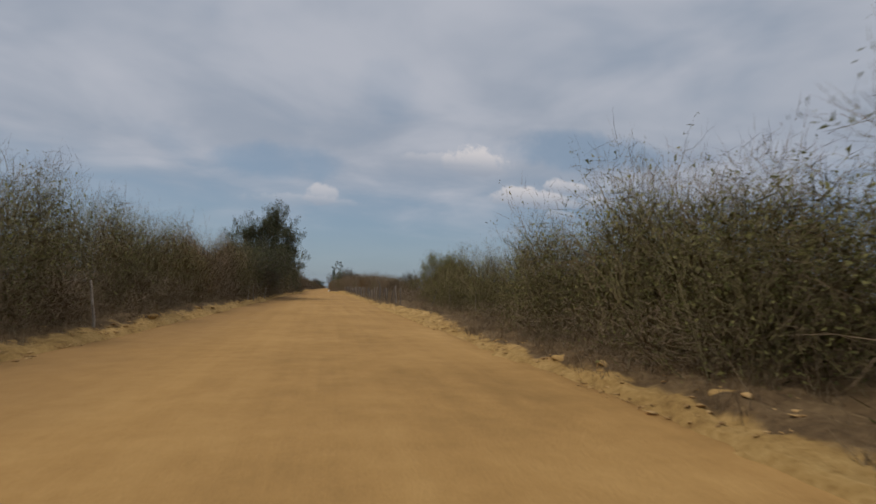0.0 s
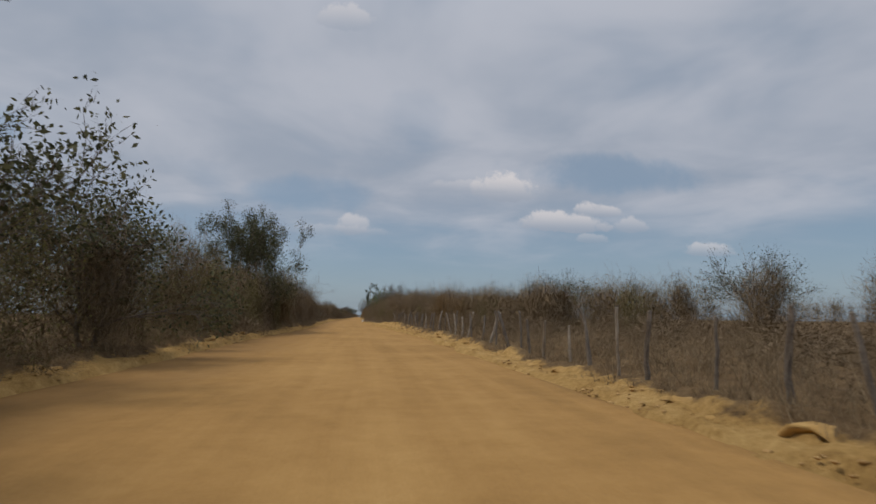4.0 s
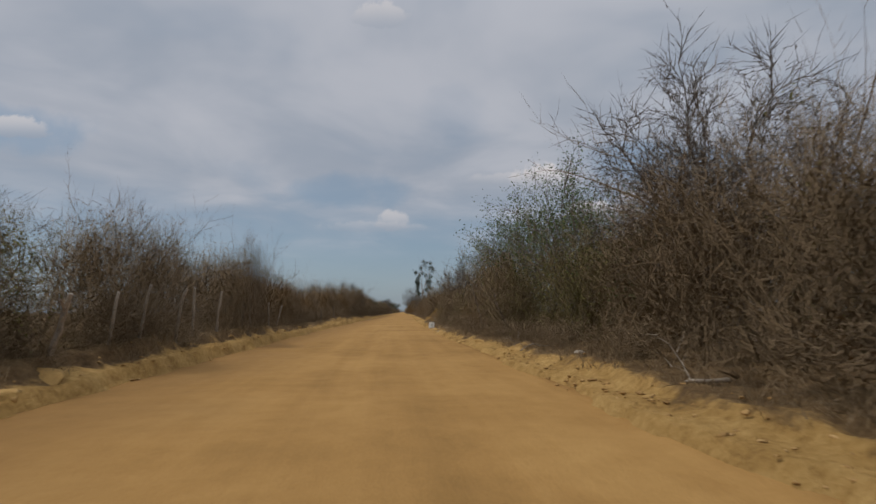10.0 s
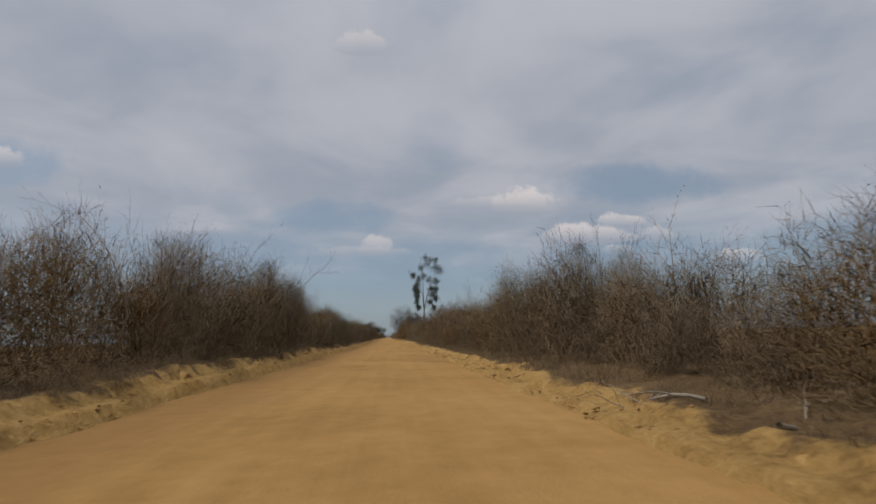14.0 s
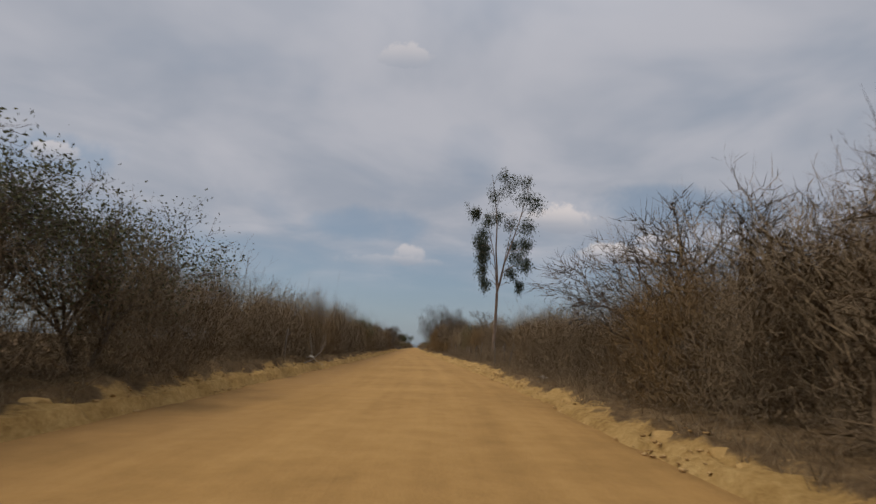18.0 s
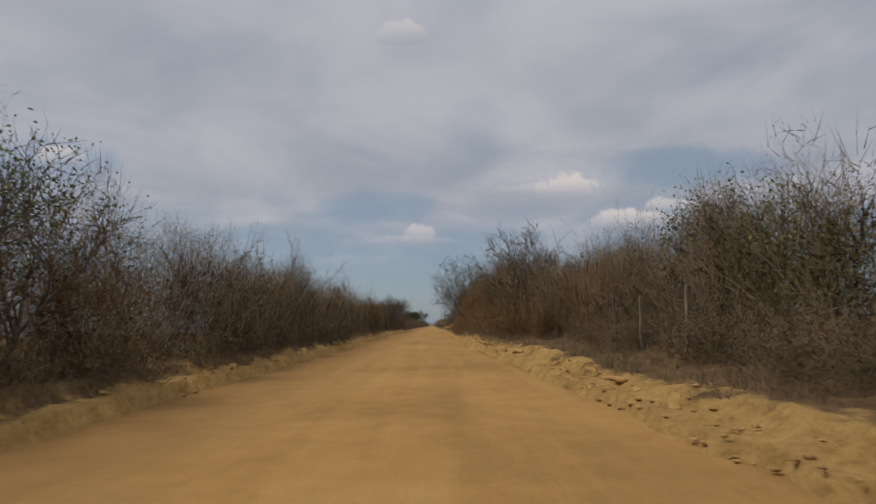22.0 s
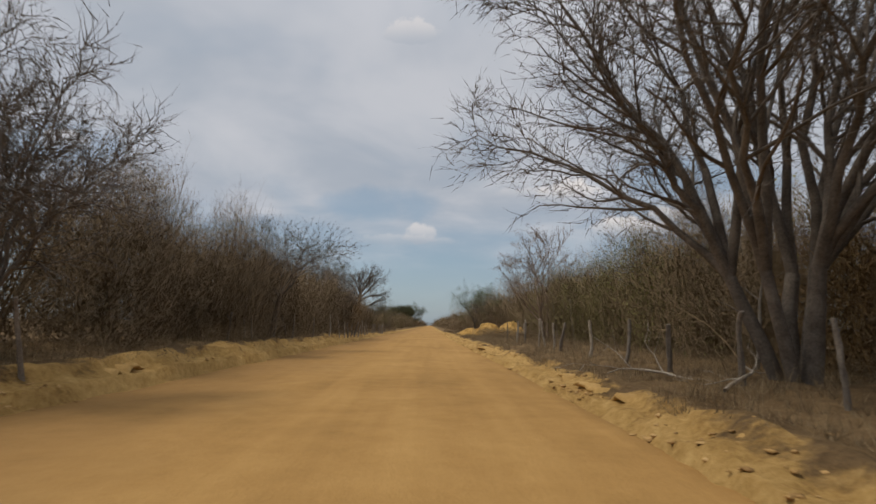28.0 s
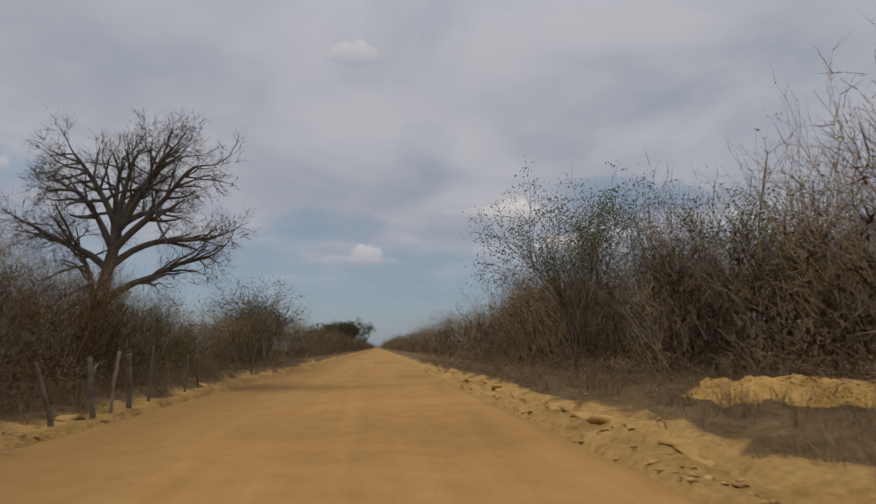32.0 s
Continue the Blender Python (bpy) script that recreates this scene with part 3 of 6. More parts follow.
def whip(pl, p, d, length, r, out, side_twigs, leaves, leaf_spread, arch=0.10):
    """A thin branch that bends outwards, with side branches, fine twigs and a few leaves towards the tips."""
    g = pl.rng
    out = np.array([math.cos(out), math.sin(out), 0.0])
    ps, rs, d = [np.array(p, float)], [r], np.array(d, float) / np.linalg.norm(d)
    joints = []
    for i in range(6):
        d = d + out * arch * (0.4 + 0.25 * i) + g.normal(0, 0.10, 3)
        d /= np.linalg.norm(d)
        ps.append(ps[-1] + d * length / 6)
        rs.append(r * (1 - 0.8 * (i + 1) / 6))
        joints.append((ps[-1], d, rs[-1], (i + 1) / 6))
    pl.chains.append((ps, rs))
    for q, e, rr, f in joints[1:]:
        for _ in range(side_twigs):
            e2 = pl.side(e, g.uniform(0.35, 0.85)) + np.array([0, 0, 0.15])
            ln = length * g.uniform(0.16, 0.36) * (1.25 - 0.6 * f)
            js = pl.limb(q - e * length / 6 * g.random(), e2, ln, max(rr * 0.6, 0.0011), 3, 0.16, 0.02, 0.35)
            for k, (q2, e3, r3, f3) in enumerate(js):
                for _ in range(2):
                    s, e4 = pl.twig(q2, pl.side(e3, g.uniform(0.3, 0.9)), ln * g.uniform(0.25, 0.5), 0.0009, 0.25)
                    if k and g.random() < leaves:
                        pl.leafs.extend(s + e4 * ln * g.uniform(0, 0.3) + g.normal(0, leaf_spread, 3) for _ in range(2 + int(leaves * 4)))


def shrub_plant(seed, whips, veil, flecks, core, leaves=0.12, side_twigs=2, width=0.5, body=0.66, fine=1.0, arch=0.10):
    """A shrub of height 1: a matted body of fine twigs and flecks about a dense heart, and thin whips that arch out above it."""
    pl = Plant(seed)
    g = pl.rng
    lobes = [(g.uniform(0, 6.283), g.uniform(0.05, 0.34) * width / 0.5, g.uniform(0.72, 1.1)) for _ in range(5)]

    def spot(lo, hi, tall):
        """A place in the lumpy body, from 0 at the middle to 1 at the skin, up to a share of its height."""
        a, r0, k = lobes[g.integers(5)]
        u, b = g.uniform(lo, hi), g.uniform(0, 6.283)
        t = g.random() ** 0.85
        r = width * 0.64 * u * math.sqrt(1 - t ** 3 * 0.8)
        return np.array([math.cos(a) * r0 + math.cos(b) * r, math.sin(a) * r0 + math.sin(b) * r, body * k * t * tall * (1.0 - 0.22 * (u * t) ** 2)])

    for i in range(whips):
        a, lean = g.uniform(0, 6.283), g.uniform(0.1, 0.75)
        base = np.array([math.cos(a), math.sin(a), 0]) * g.uniform(0.02, 0.2)
        d = np.array([math.cos(a) * lean, math.sin(a) * lean, 1])
        whip(pl, base - [0, 0, 0.03], d, g.uniform(0.75, 1.02) * (1.02 - 0.1 * lean), g.uniform(0.0022, 0.0042), a, side_twigs, leaves, 0.012, arch)
    for _ in range(veil):
        p = spot(0.15, 1.0, 0.98)
        d = np.array([p[0] * 1.1, p[1] * 1.1, 0.34]) + g.normal(0, 0.40, 3)
        d /= np.linalg.norm(d)
        ln = g.uniform(0.07, 0.2) * (1.25 - 0.5 * p[2])
        d2 = d + g.normal(0, 0.4, 3)
        pl.tips.append((p, p + d * ln * 0.6, 0.0012 * fine))
        pl.tips.append((p + d * ln * 0.42, p + d * ln * 0.42 + d2 / np.linalg.norm(d2) * ln * 0.7, 0.0010 * fine))
    for _ in range(flecks):
        pl.leafs.append(spot(0.45, 0.95, 0.9))
    # the heart: bundles of matted twigs, hidden behind the fine ones
    pl.heart = []
    for _ in range(core):
        p = spot(0.0, 0.62, 0.72)
        d = np.array([p[0], p[1], 0.5]) + g.normal(0, 0.55, 3)
        pl.heart.append((p, p + d / np.linalg.norm(d) * g.uniform(0.08, 0.2), 0.0036 * fine ** 0.4))
    hi = np.percentile([t[1][2] for t in pl.tips], 99.5)
    k = 1.0 / hi if whips else 1.0
    pl.warp(lambda p: p * np.array([1, 1, k]))
    pl.heart = [(p * np.array([1, 1, k]), q * np.array([1, 1, k]), r) for p, q, r in pl.heart]
    return pl


def fleck_tris(rng, c, size):
    """Crumpled leaves and chaff: one face each."""
    c = np.asarray(c, float).reshape(-1, 3)
    s = size * rng.uniform(0.5, 1.4, (len(c), 1))
    a, b = rng.normal(0, 0.62, c.shape) * s, rng.normal(0, 0.62, c.shape) * s
    v = np.stack([c, c + a, c + b], 1).reshape(-1, 3)
    return v, np.arange(len(v)).reshape(-1, 3)


def shrub_pieces(pl, leaf):
    """Corners, faces and shading of the stems, the fine twigs, the leaves and the heart."""
    out = []
    if pl.chains:
        v, q = tubes(pl.chains, 3)
        out.append((v, q, dome_shade(v)))
    else:
        out.append((np.zeros((0, 3)), np.zeros((0, 4), int), np.zeros((0, 3))))
    v, t = pl.fine()
    n = dome_shade(v)
    out.append((v, facing(v, t, n), n))
    v, t = fleck_tris(pl.rng, pl.leafs, leaf)
    v[:, 2] = np.maximum(v[:, 2], -0.02)
    n = dome_shade(v)
    out.append((v, facing(v, t, n), n))
    if pl.heart:
        v, t = blades(pl.rng, *(np.array(c) for c in zip(*pl.heart)))
        n = dome_shade(v)
        out.append((v, facing(v, t, n), n))
    else:
        out.append((np.zeros((0, 3)), np.zeros((0, 3), int), np.zeros((0, 3))))
    return out


def as_arrays(pl, leaf):
    """All pieces of a shrub in one set of arrays; leaves and heart take the second and third material."""
    (v1, q1, n1), (v2, t2, n2), (v3, t3, n3), (v4, t4, n4) = shrub_pieces(pl, leaf)
    a, b, c = len(v1), len(v1) + len(v2), len(v1) + len(v2) + len(v3)
    return (np.concatenate([v1, v2, v3, v4]), q1, np.concatenate([t2 + a, t3 + b, t4 + c]), np.zeros(len(q1), int),
            np.repeat([0, 1, 2], [len(t2), len(t3), len(t4)]), np.concatenate([n1, n2, n3, n4]))


def shrub_thing(pl, leaf, bark, leaves, heart, label, dry=True):
    """A shrub as a thing: stems, twigs, leaves and its matted heart."""
    ob = new("shrub")
    (v1, q1, n1), (v2, t2, n2), (v3, t3, n3), (v4, t4, n4) = shrub_pieces(pl, leaf)
    part("stem", raw_mesh("stem", v1, q1, mats=(bark,), normals=n1), ob)
    part("twig_mass", raw_mesh("twig_mass", v2, None, t2, mats=(bark,), normals=n2), ob, kind="stuff")
    part("foliage", raw_mesh("foliage", v3, None, t3, mats=(leaves,), normals=n3), ob, "dry curled leaves" if dry else "small dusty leaves", "stuff")
    part("heart", raw_mesh("heart", v4, None, t4, mats=(heart,), normals=n4), ob, "matted dead twigs inside the shrub", "stuff")
    return tagged(ob, label, "shrub", "roadside shrubs")


# ---------------------------------------------------------------- tree forms
def put_tree(name, pl, pos, bark, leaf_mat, label, leaf=0.09, aspect=0.5, droop=0.0, sides=5, turn=0.0, category="tree"):
    ob = new(name)
    ob.matrix_basis = pose(*pos, 0, 0, turn)
    part("trunk", raw_mesh("trunk", *tubes(pl.chains[:pl.trunks], sides + 3), mats=(bark,), shade=True), ob)
    if len(pl.chains) > pl.trunks:
        part("limb_work", raw_mesh("limb_work", *tubes(pl.chains[pl.trunks:], sides), mats=(bark,), shade=True), ob, kind="stuff")
    if pl.tips:
        v, t = pl.fine()
        part("twig_mass", raw_mesh("twig_mass", v, None, t, mats=(bark,)), ob, kind="stuff")
    if pl.leafs:
        v, q = leaf_quads(pl.rng, pl.leafs, leaf, aspect, droop)
        part("crown", raw_mesh("crown", v, q, mats=(leaf_mat,)), ob, "leaf clumps with gaps between them", "stuff")
    return tagged(ob, label, category)


def tree_plant(seed, h, trunk_h, r, forks, spread, levels, kids, shrink=0.68, lift=0.03, wander=0.13, twigs=3, twig_len=0.5, leaves=0, lean=(0, 0), flat=0.0, stems=1, twig_r=0.008, clump=0.25, wide=0.0, up=-1.0, slim=False):
    """A tree of height h (and crown width wide): trunk, forking limbs, twigs at the ends, and leaves about the twigs."""
    pl = Plant(seed)
    g = pl.rng
    starts = []
    for s in range(stems):
        a = g.uniform(0, 6.28) if s == 0 else a + 6.28 / stems
        off = np.array([math.cos(a), math.sin(a), 0]) * (0.0 if stems == 1 else r * 1.1)
        d = np.array([lean[0] + off[0] * 0.35 / r, lean[1] + off[1] * 0.35 / r, 1.0])
        js = pl.limb(off - [0, 0, 0.15], d, trunk_h + 0.15, r if stems == 1 else r * 0.75, 5, 0.05, 0.02, 0.75)
        starts.append(js)
    pl.trunks = len(pl.chains)

    def fork(p, d, length, rad, level):
        if d[2] < up:
            d = np.array([d[0], d[1], up + 0.15 * g.random()])
        if level == 0 and slim:
            q0, e0 = pl.twig(p, d, length * 1.1, min(max(rad, twig_r * 1.4), twig_r * 2.2), 0.3)
            js = [(p + (q0 - p) * k, e0, twig_r, k) for k in (0.6, 1.1, 1.6)]
        else:
            js = pl.limb(p, d, length, rad, 3, wander, lift, 0.55)
        for i in range(kids if level else twigs):
            q, e, rr, f = js[2] if i < 2 else js[g.integers(0, 3)]
            nd = pl.side(e, g.uniform(0.25, 0.8))
            if level:
                fork(q, nd, length * shrink * g.uniform(0.75, 1.2), max(rr * 0.72, twig_r), level - 1)
            else:
                s, e2 = pl.twig(q, nd, twig_len * g.uniform(0.5, 1.3), twig_r)
                n = int(leaves) + (g.random() < leaves % 1)
                if n:
                    pl.leafs.extend(s + e2 * twig_len * 0.3 * g.random() + g.normal(0, clump, 3) for _ in range(n))

    total = sum(shrink ** i for i in range(levels + 1))
    first = (h - trunk_h) / total * 1.05
    for js in starts:
        for i in range(forks):
            q, e, rr, f = js[4] if i < max(2, forks - 2) else js[g.integers(2, 5)]
            a = 6.283 * (i + g.uniform(-0.3, 0.3)) / forks
            t = g.uniform(0.45, 1.0) * spread
            fork(q, np.array([math.cos(a) * math.sin(t), math.sin(a) * math.sin(t), math.cos(t)]) + 0.4 * e, first * g.uniform(0.8, 1.1), rr * 0.62, levels)
    if flat:
        # the crown spreads out under a level top
        top = np.percentile([t[1][2] for t in pl.tips], 80) * (1 - 0.3 * flat)
        pl.warp(lambda p: np.stack([p[:, 0], p[:, 1], np.where(p[:, 2] > top * 0.75, top * 0.75 + (p[:, 2] - top * 0.75) * 0.4, p[:, 2])], 1))
    lo, hi = pl.extent()
    kz = h / hi[2]
    kx = kz if not wide else wide / max(hi[0] - lo[0], hi[1] - lo[1])
    pl.warp(lambda p: p * np.array([kx, kx, kz]))
    return pl


# front line of the scrub: distance along the road, distance from the driving line, height, share of leafy plants
LEFT_SOUTH = [(-20, 7.0, 3.0, .9), (10, 7.0, 4.3, .9), (20, 7.0, 4.7, .75), (35, 6.6, 4.5, .6), (50, 6.4, 4.4, .6), (66, 6.4, 4.4, .6), (85, 6.6, 4.0, .3), (96, 6.4, 4.2, .4),
    (110, 6.2, 5.3, .15), (120, 5.8, 5.1, .1), (125, 6.0, 4.2, .1), (129, 6.0, 3.2, .1), (137, 6.0, 3.2, .1), (140, 6.2, 4.6, .1), (150, 6.2, 3.4, .1), (172, 6.4, 3.9, .1), (187, 6.8, 3.0, 0), (200, 7.0, 3.7, 0),
    (219, 6.6, 4.5, 0), (230, 6.4, 5.0, 0), (246, 6.4, 4.4, 0), (256, 6.2, 4.2, .1), (264, 6.2, 3.3, .1), (280, 6.0, 3.3, 0)]
LEFT_MIDDLE = [(292, 6.4, 4.2, 0), (302, 6.4, 4.3, .1), (312, 6.4, 3.4, .2), (320, 6.4, 3.9, .2), (332, 6.2, 4.3, 0), (341, 6.4, 4.3, 0), (350, 6.8, 4.2, 0), (362, 6.8, 4.4, 0),
    (382, 7.6, 3.8, 0), (394, 8.2, 4.4, .05), (404, 8.2, 5.2, .05), (412, 7.6, 5.6, .1), (430, 7.2, 5.2, .1), (442, 7.2, 5.2, .1), (452, 7.4, 4.5, .1), (470, 7.4, 3.2, .4),
    (487, 6.4, 4.3, .3), (700, 6.4, 5, .2)]
LEFT = table(LEFT_SOUTH + LEFT_MIDDLE)
RIGHT_SOUTH = [(-20, 5.3, 3.9, 1), (13, 5.3, 3.7, 1), (16, 5.6, 3.4, 1), (20, 6.4, 3.5, 1), (32, 7.0, 3.1, .9), (38, 7.6, 2.6, .5), (41, 8, 2.0, .3), (46, 34, 4.2, .1), (74, 30, 4.2, .1),
    (83, 14, 3.2, .2), (90, 8.8, 3.0, .3), (98, 7.6, 3.1, .35), (106, 6.9, 3.3, .2), (112, 6.6, 3.5, .05), (118, 6.2, 3.9, .05), (126, 6.0, 4.2, .1), (136, 6.0, 4.4, .1), (142, 5.8, 4.7, .1), (150, 5.8, 4.3, .1), (160, 5.8, 4.8, .6),
    (173, 5.6, 5.0, .3), (176, 5.3, 2.8, .1), (179, 5.2, 2.7, .1), (186, 4.9, 3.0, .1), (190, 4.9, 4.3, .1), (200, 5.3, 4.3, .1), (205, 5.9, 3.1, .1)]
RIGHT_MIDDLE = [(213, 6.0, 3.2, .1), (218, 6.0, 4.3, .05), (230, 6.2, 3.8, 0), (242, 6.0, 3.9, .05), (254, 5.8, 4.2, 0), (263, 5.6, 4.6, 0), (267, 5.6, 3.6, 0), (272, 5.6, 3.6, 0), (277, 5.6, 3.0, 0),
    (284, 5.6, 3.5, 0), (289, 9.8, 3.5, 0), (293, 10.6, 3.7, 0), (298, 10.4, 3.9, 0), (302, 8.8, 4.1, 0), (308, 7.4, 4.3, 0), (320, 6.4, 4.2, .1), (332, 7.0, 4.3, 0), (342, 6.6, 4.9, 0), (350, 5.2, 5.6, 0),
    (366, 5.2, 5.4, 0), (378, 5.2, 3.9, .3), (383.5, 5.4, 3.7, .3), (387, 9.6, 4.8, .1), (400, 9.6, 5.6, .3), (408, 9.4, 6.0, .5), (414, 9.4, 6.3, .6)]
RIGHT_NORTH = [(425, 9.4, 6.3, .6), (438, 10.5, 6.2, .5), (448, 12.0, 6.6, .6), (458, 10.0, 6.4, .3), (464, 7.6, 6.0, .25), (472, 6.0, 4.4, .1), (490, 6.0, 4.2, .1), (700, 6.2, 5.4, .2)]
RIGHT = table(RIGHT_SOUTH + RIGHT_MIDDLE + RIGHT_NORTH)

DRY = [shrub_plant(10 + k, 5, 3400, 350, 420, leaves=(0.04, 0.25, 0.1)[k % 3], arch=(0.06, 0.12, 0.18)[k % 3], body=0.76, fine=0.9) for k in range(6)]
LEAFY = [shrub_plant(30 + k, 4, 2200, 3400, 420, leaves=0.5, body=0.88, fine=0.85) for k in range(3)]
DRY_A = [as_arrays(shrub_plant(40 + k, 3, 700, 150, 200, leaves=0.1, body=0.76, fine=1.5), 0.008) for k in range(3)]
LEAFY_A = [as_arrays(shrub_plant(45 + k, 2, 300, 1500, 200, leaves=0.5, body=0.88), 0.0125) for k in range(2)]
THIN = [as_arrays(shrub_plant(50 + k, 2, 520, 60, 240, leaves=0.08, side_twigs=1, body=0.78, fine=1.7), 0.009) for k in range(4)]
TALL = [as_arrays(shrub_plant(80 + k, 3, 560, 60, 240, leaves=0.08, side_twigs=2, fine=1.4, width=0.46, body=0.76), 0.008) for k in range(3)]
BACK = [as_arrays(shrub_plant(90 + k, 2, 340, 30, 240, leaves=0.05, side_twigs=1, fine=2.0, body=0.8), 0.01) for k in range(3)]
THIN_LEAFY = [as_arrays(shrub_plant(60 + k, 2, 260, 1100, 220, leaves=0.4, side_twigs=1, body=0.86, fine=1.0), 0.0125) for k in range(2)]
SPARSE = [as_arrays(shrub_plant(70 + k, 0, 150, 40, 30, width=0.5, body=0.95, fine=2.6), 0.018) for k in range(3)]

DRY_T = [shrub_thing(p, 0.006, M_TWIG, M_LITTER, M_HEART, "leafless dry shrub, tangled grey-brown twigs beside the sand road") for p in DRY[:4]]
WARM_T = [shrub_thing(p, 0.006, M_TWIG_WARM, M_LITTER_WARM, M_HEART_WARM, "russet dry shrub, matted twigs and dead leaves on the verge") for p in DRY[4:]]
LEAFY_T = [shrub_thing(p, 0.0105, M_TWIG_OLIVE, M_OLIVE, M_HEART_OLIVE, "dusty olive-leaved shrub with brown twigs at the roadside", False) for p in LEAFY]


def bare_plant(seed, stems, leaves, arch, spread=0.6):
    """A slender leafless tree of height 1, several stems that bend apart."""
    pl = Plant(seed)
    g = pl.rng
    for i in range(stems):
        a, lean = 6.283 * (i + g.uniform(-0.3, 0.3)) / stems, g.uniform(0.15, 1.0) * spread
        whip(pl, (math.cos(a) * 0.02, math.sin(a) * 0.02, -0.03), (math.cos(a) * lean, math.sin(a) * lean, 1), g.uniform(0.85, 1.05), g.uniform(0.004, 0.0075), a, 3, leaves, 0.008, arch)
    pl.trunks = 1
    lo, hi = pl.extent()
    pl.warp(lambda p: p / hi[2])
    return pl


def plain_arrays(pl, leaf):
    """A bare tree in one set of arrays."""
    v1, q1 = tubes(pl.chains, 3)
    v2, t2 = pl.fine()
    v3, t3 = fleck_tris(pl.rng, pl.leafs, leaf)
    a, b = len(v1), len(v1) + len(v2)
    v = np.concatenate([v1, v2, v3])
    t = np.concatenate([t2 + a, t3 + b])
    n = dome_shade(v)
    return v, q1, facing(v, t, n), np.zeros(len(q1), int), np.repeat([0, 1], [len(t2), len(t3)]), n


FRINGE = [plain_arrays(bare_plant(500 + k, 4, 0.08, 0.08 + 0.04 * k), 0.01) for k in range(4)]


class Heap:
    """Many plants joined into one mesh."""

    def __init__(self):
        self.v, self.q, self.t, self.m, self.mt, self.nn, self.n = [], [], [], [], [], [], 0

    def add(self, arr, x, y, z, h, w, turn, leaf_mat=1):
        v, q, t, m, mt, nn = arr
        c, s = math.cos(turn), math.sin(turn)
        p, d = np.empty_like(v), np.empty_like(nn)
        for o, i, k in ((p, v, w), (d, nn, 1.0)):
            o[:, 0] = (i[:, 0] * c - i[:, 1] * s) * k
            o[:, 1] = (i[:, 0] * s + i[:, 1] * c) * k
        p[:, 2], d[:, 2] = v[:, 2] * h, nn[:, 2]
        self.v.append(p + np.array([x, y, z]))
        self.nn.append(d)
        self.q.append(q + self.n)
        self.t.append(t + self.n)
        kinds = np.array([0, leaf_mat, 2 + leaf_mat])
        self.m.append(kinds[m])
        self.mt.append(kinds[mt])
        self.n += len(v)

    def build(self, name, mats, label, category):
        v, q, t = np.concatenate(self.v), np.concatenate(self.q), np.concatenate(self.t)
        ob = new(name, raw_mesh(name, v, q, t, mats, np.concatenate(self.m), np.concatenate(self.mt), normals=np.concatenate(self.nn)))
        return tagged(ob, label, category, kind="stuff")


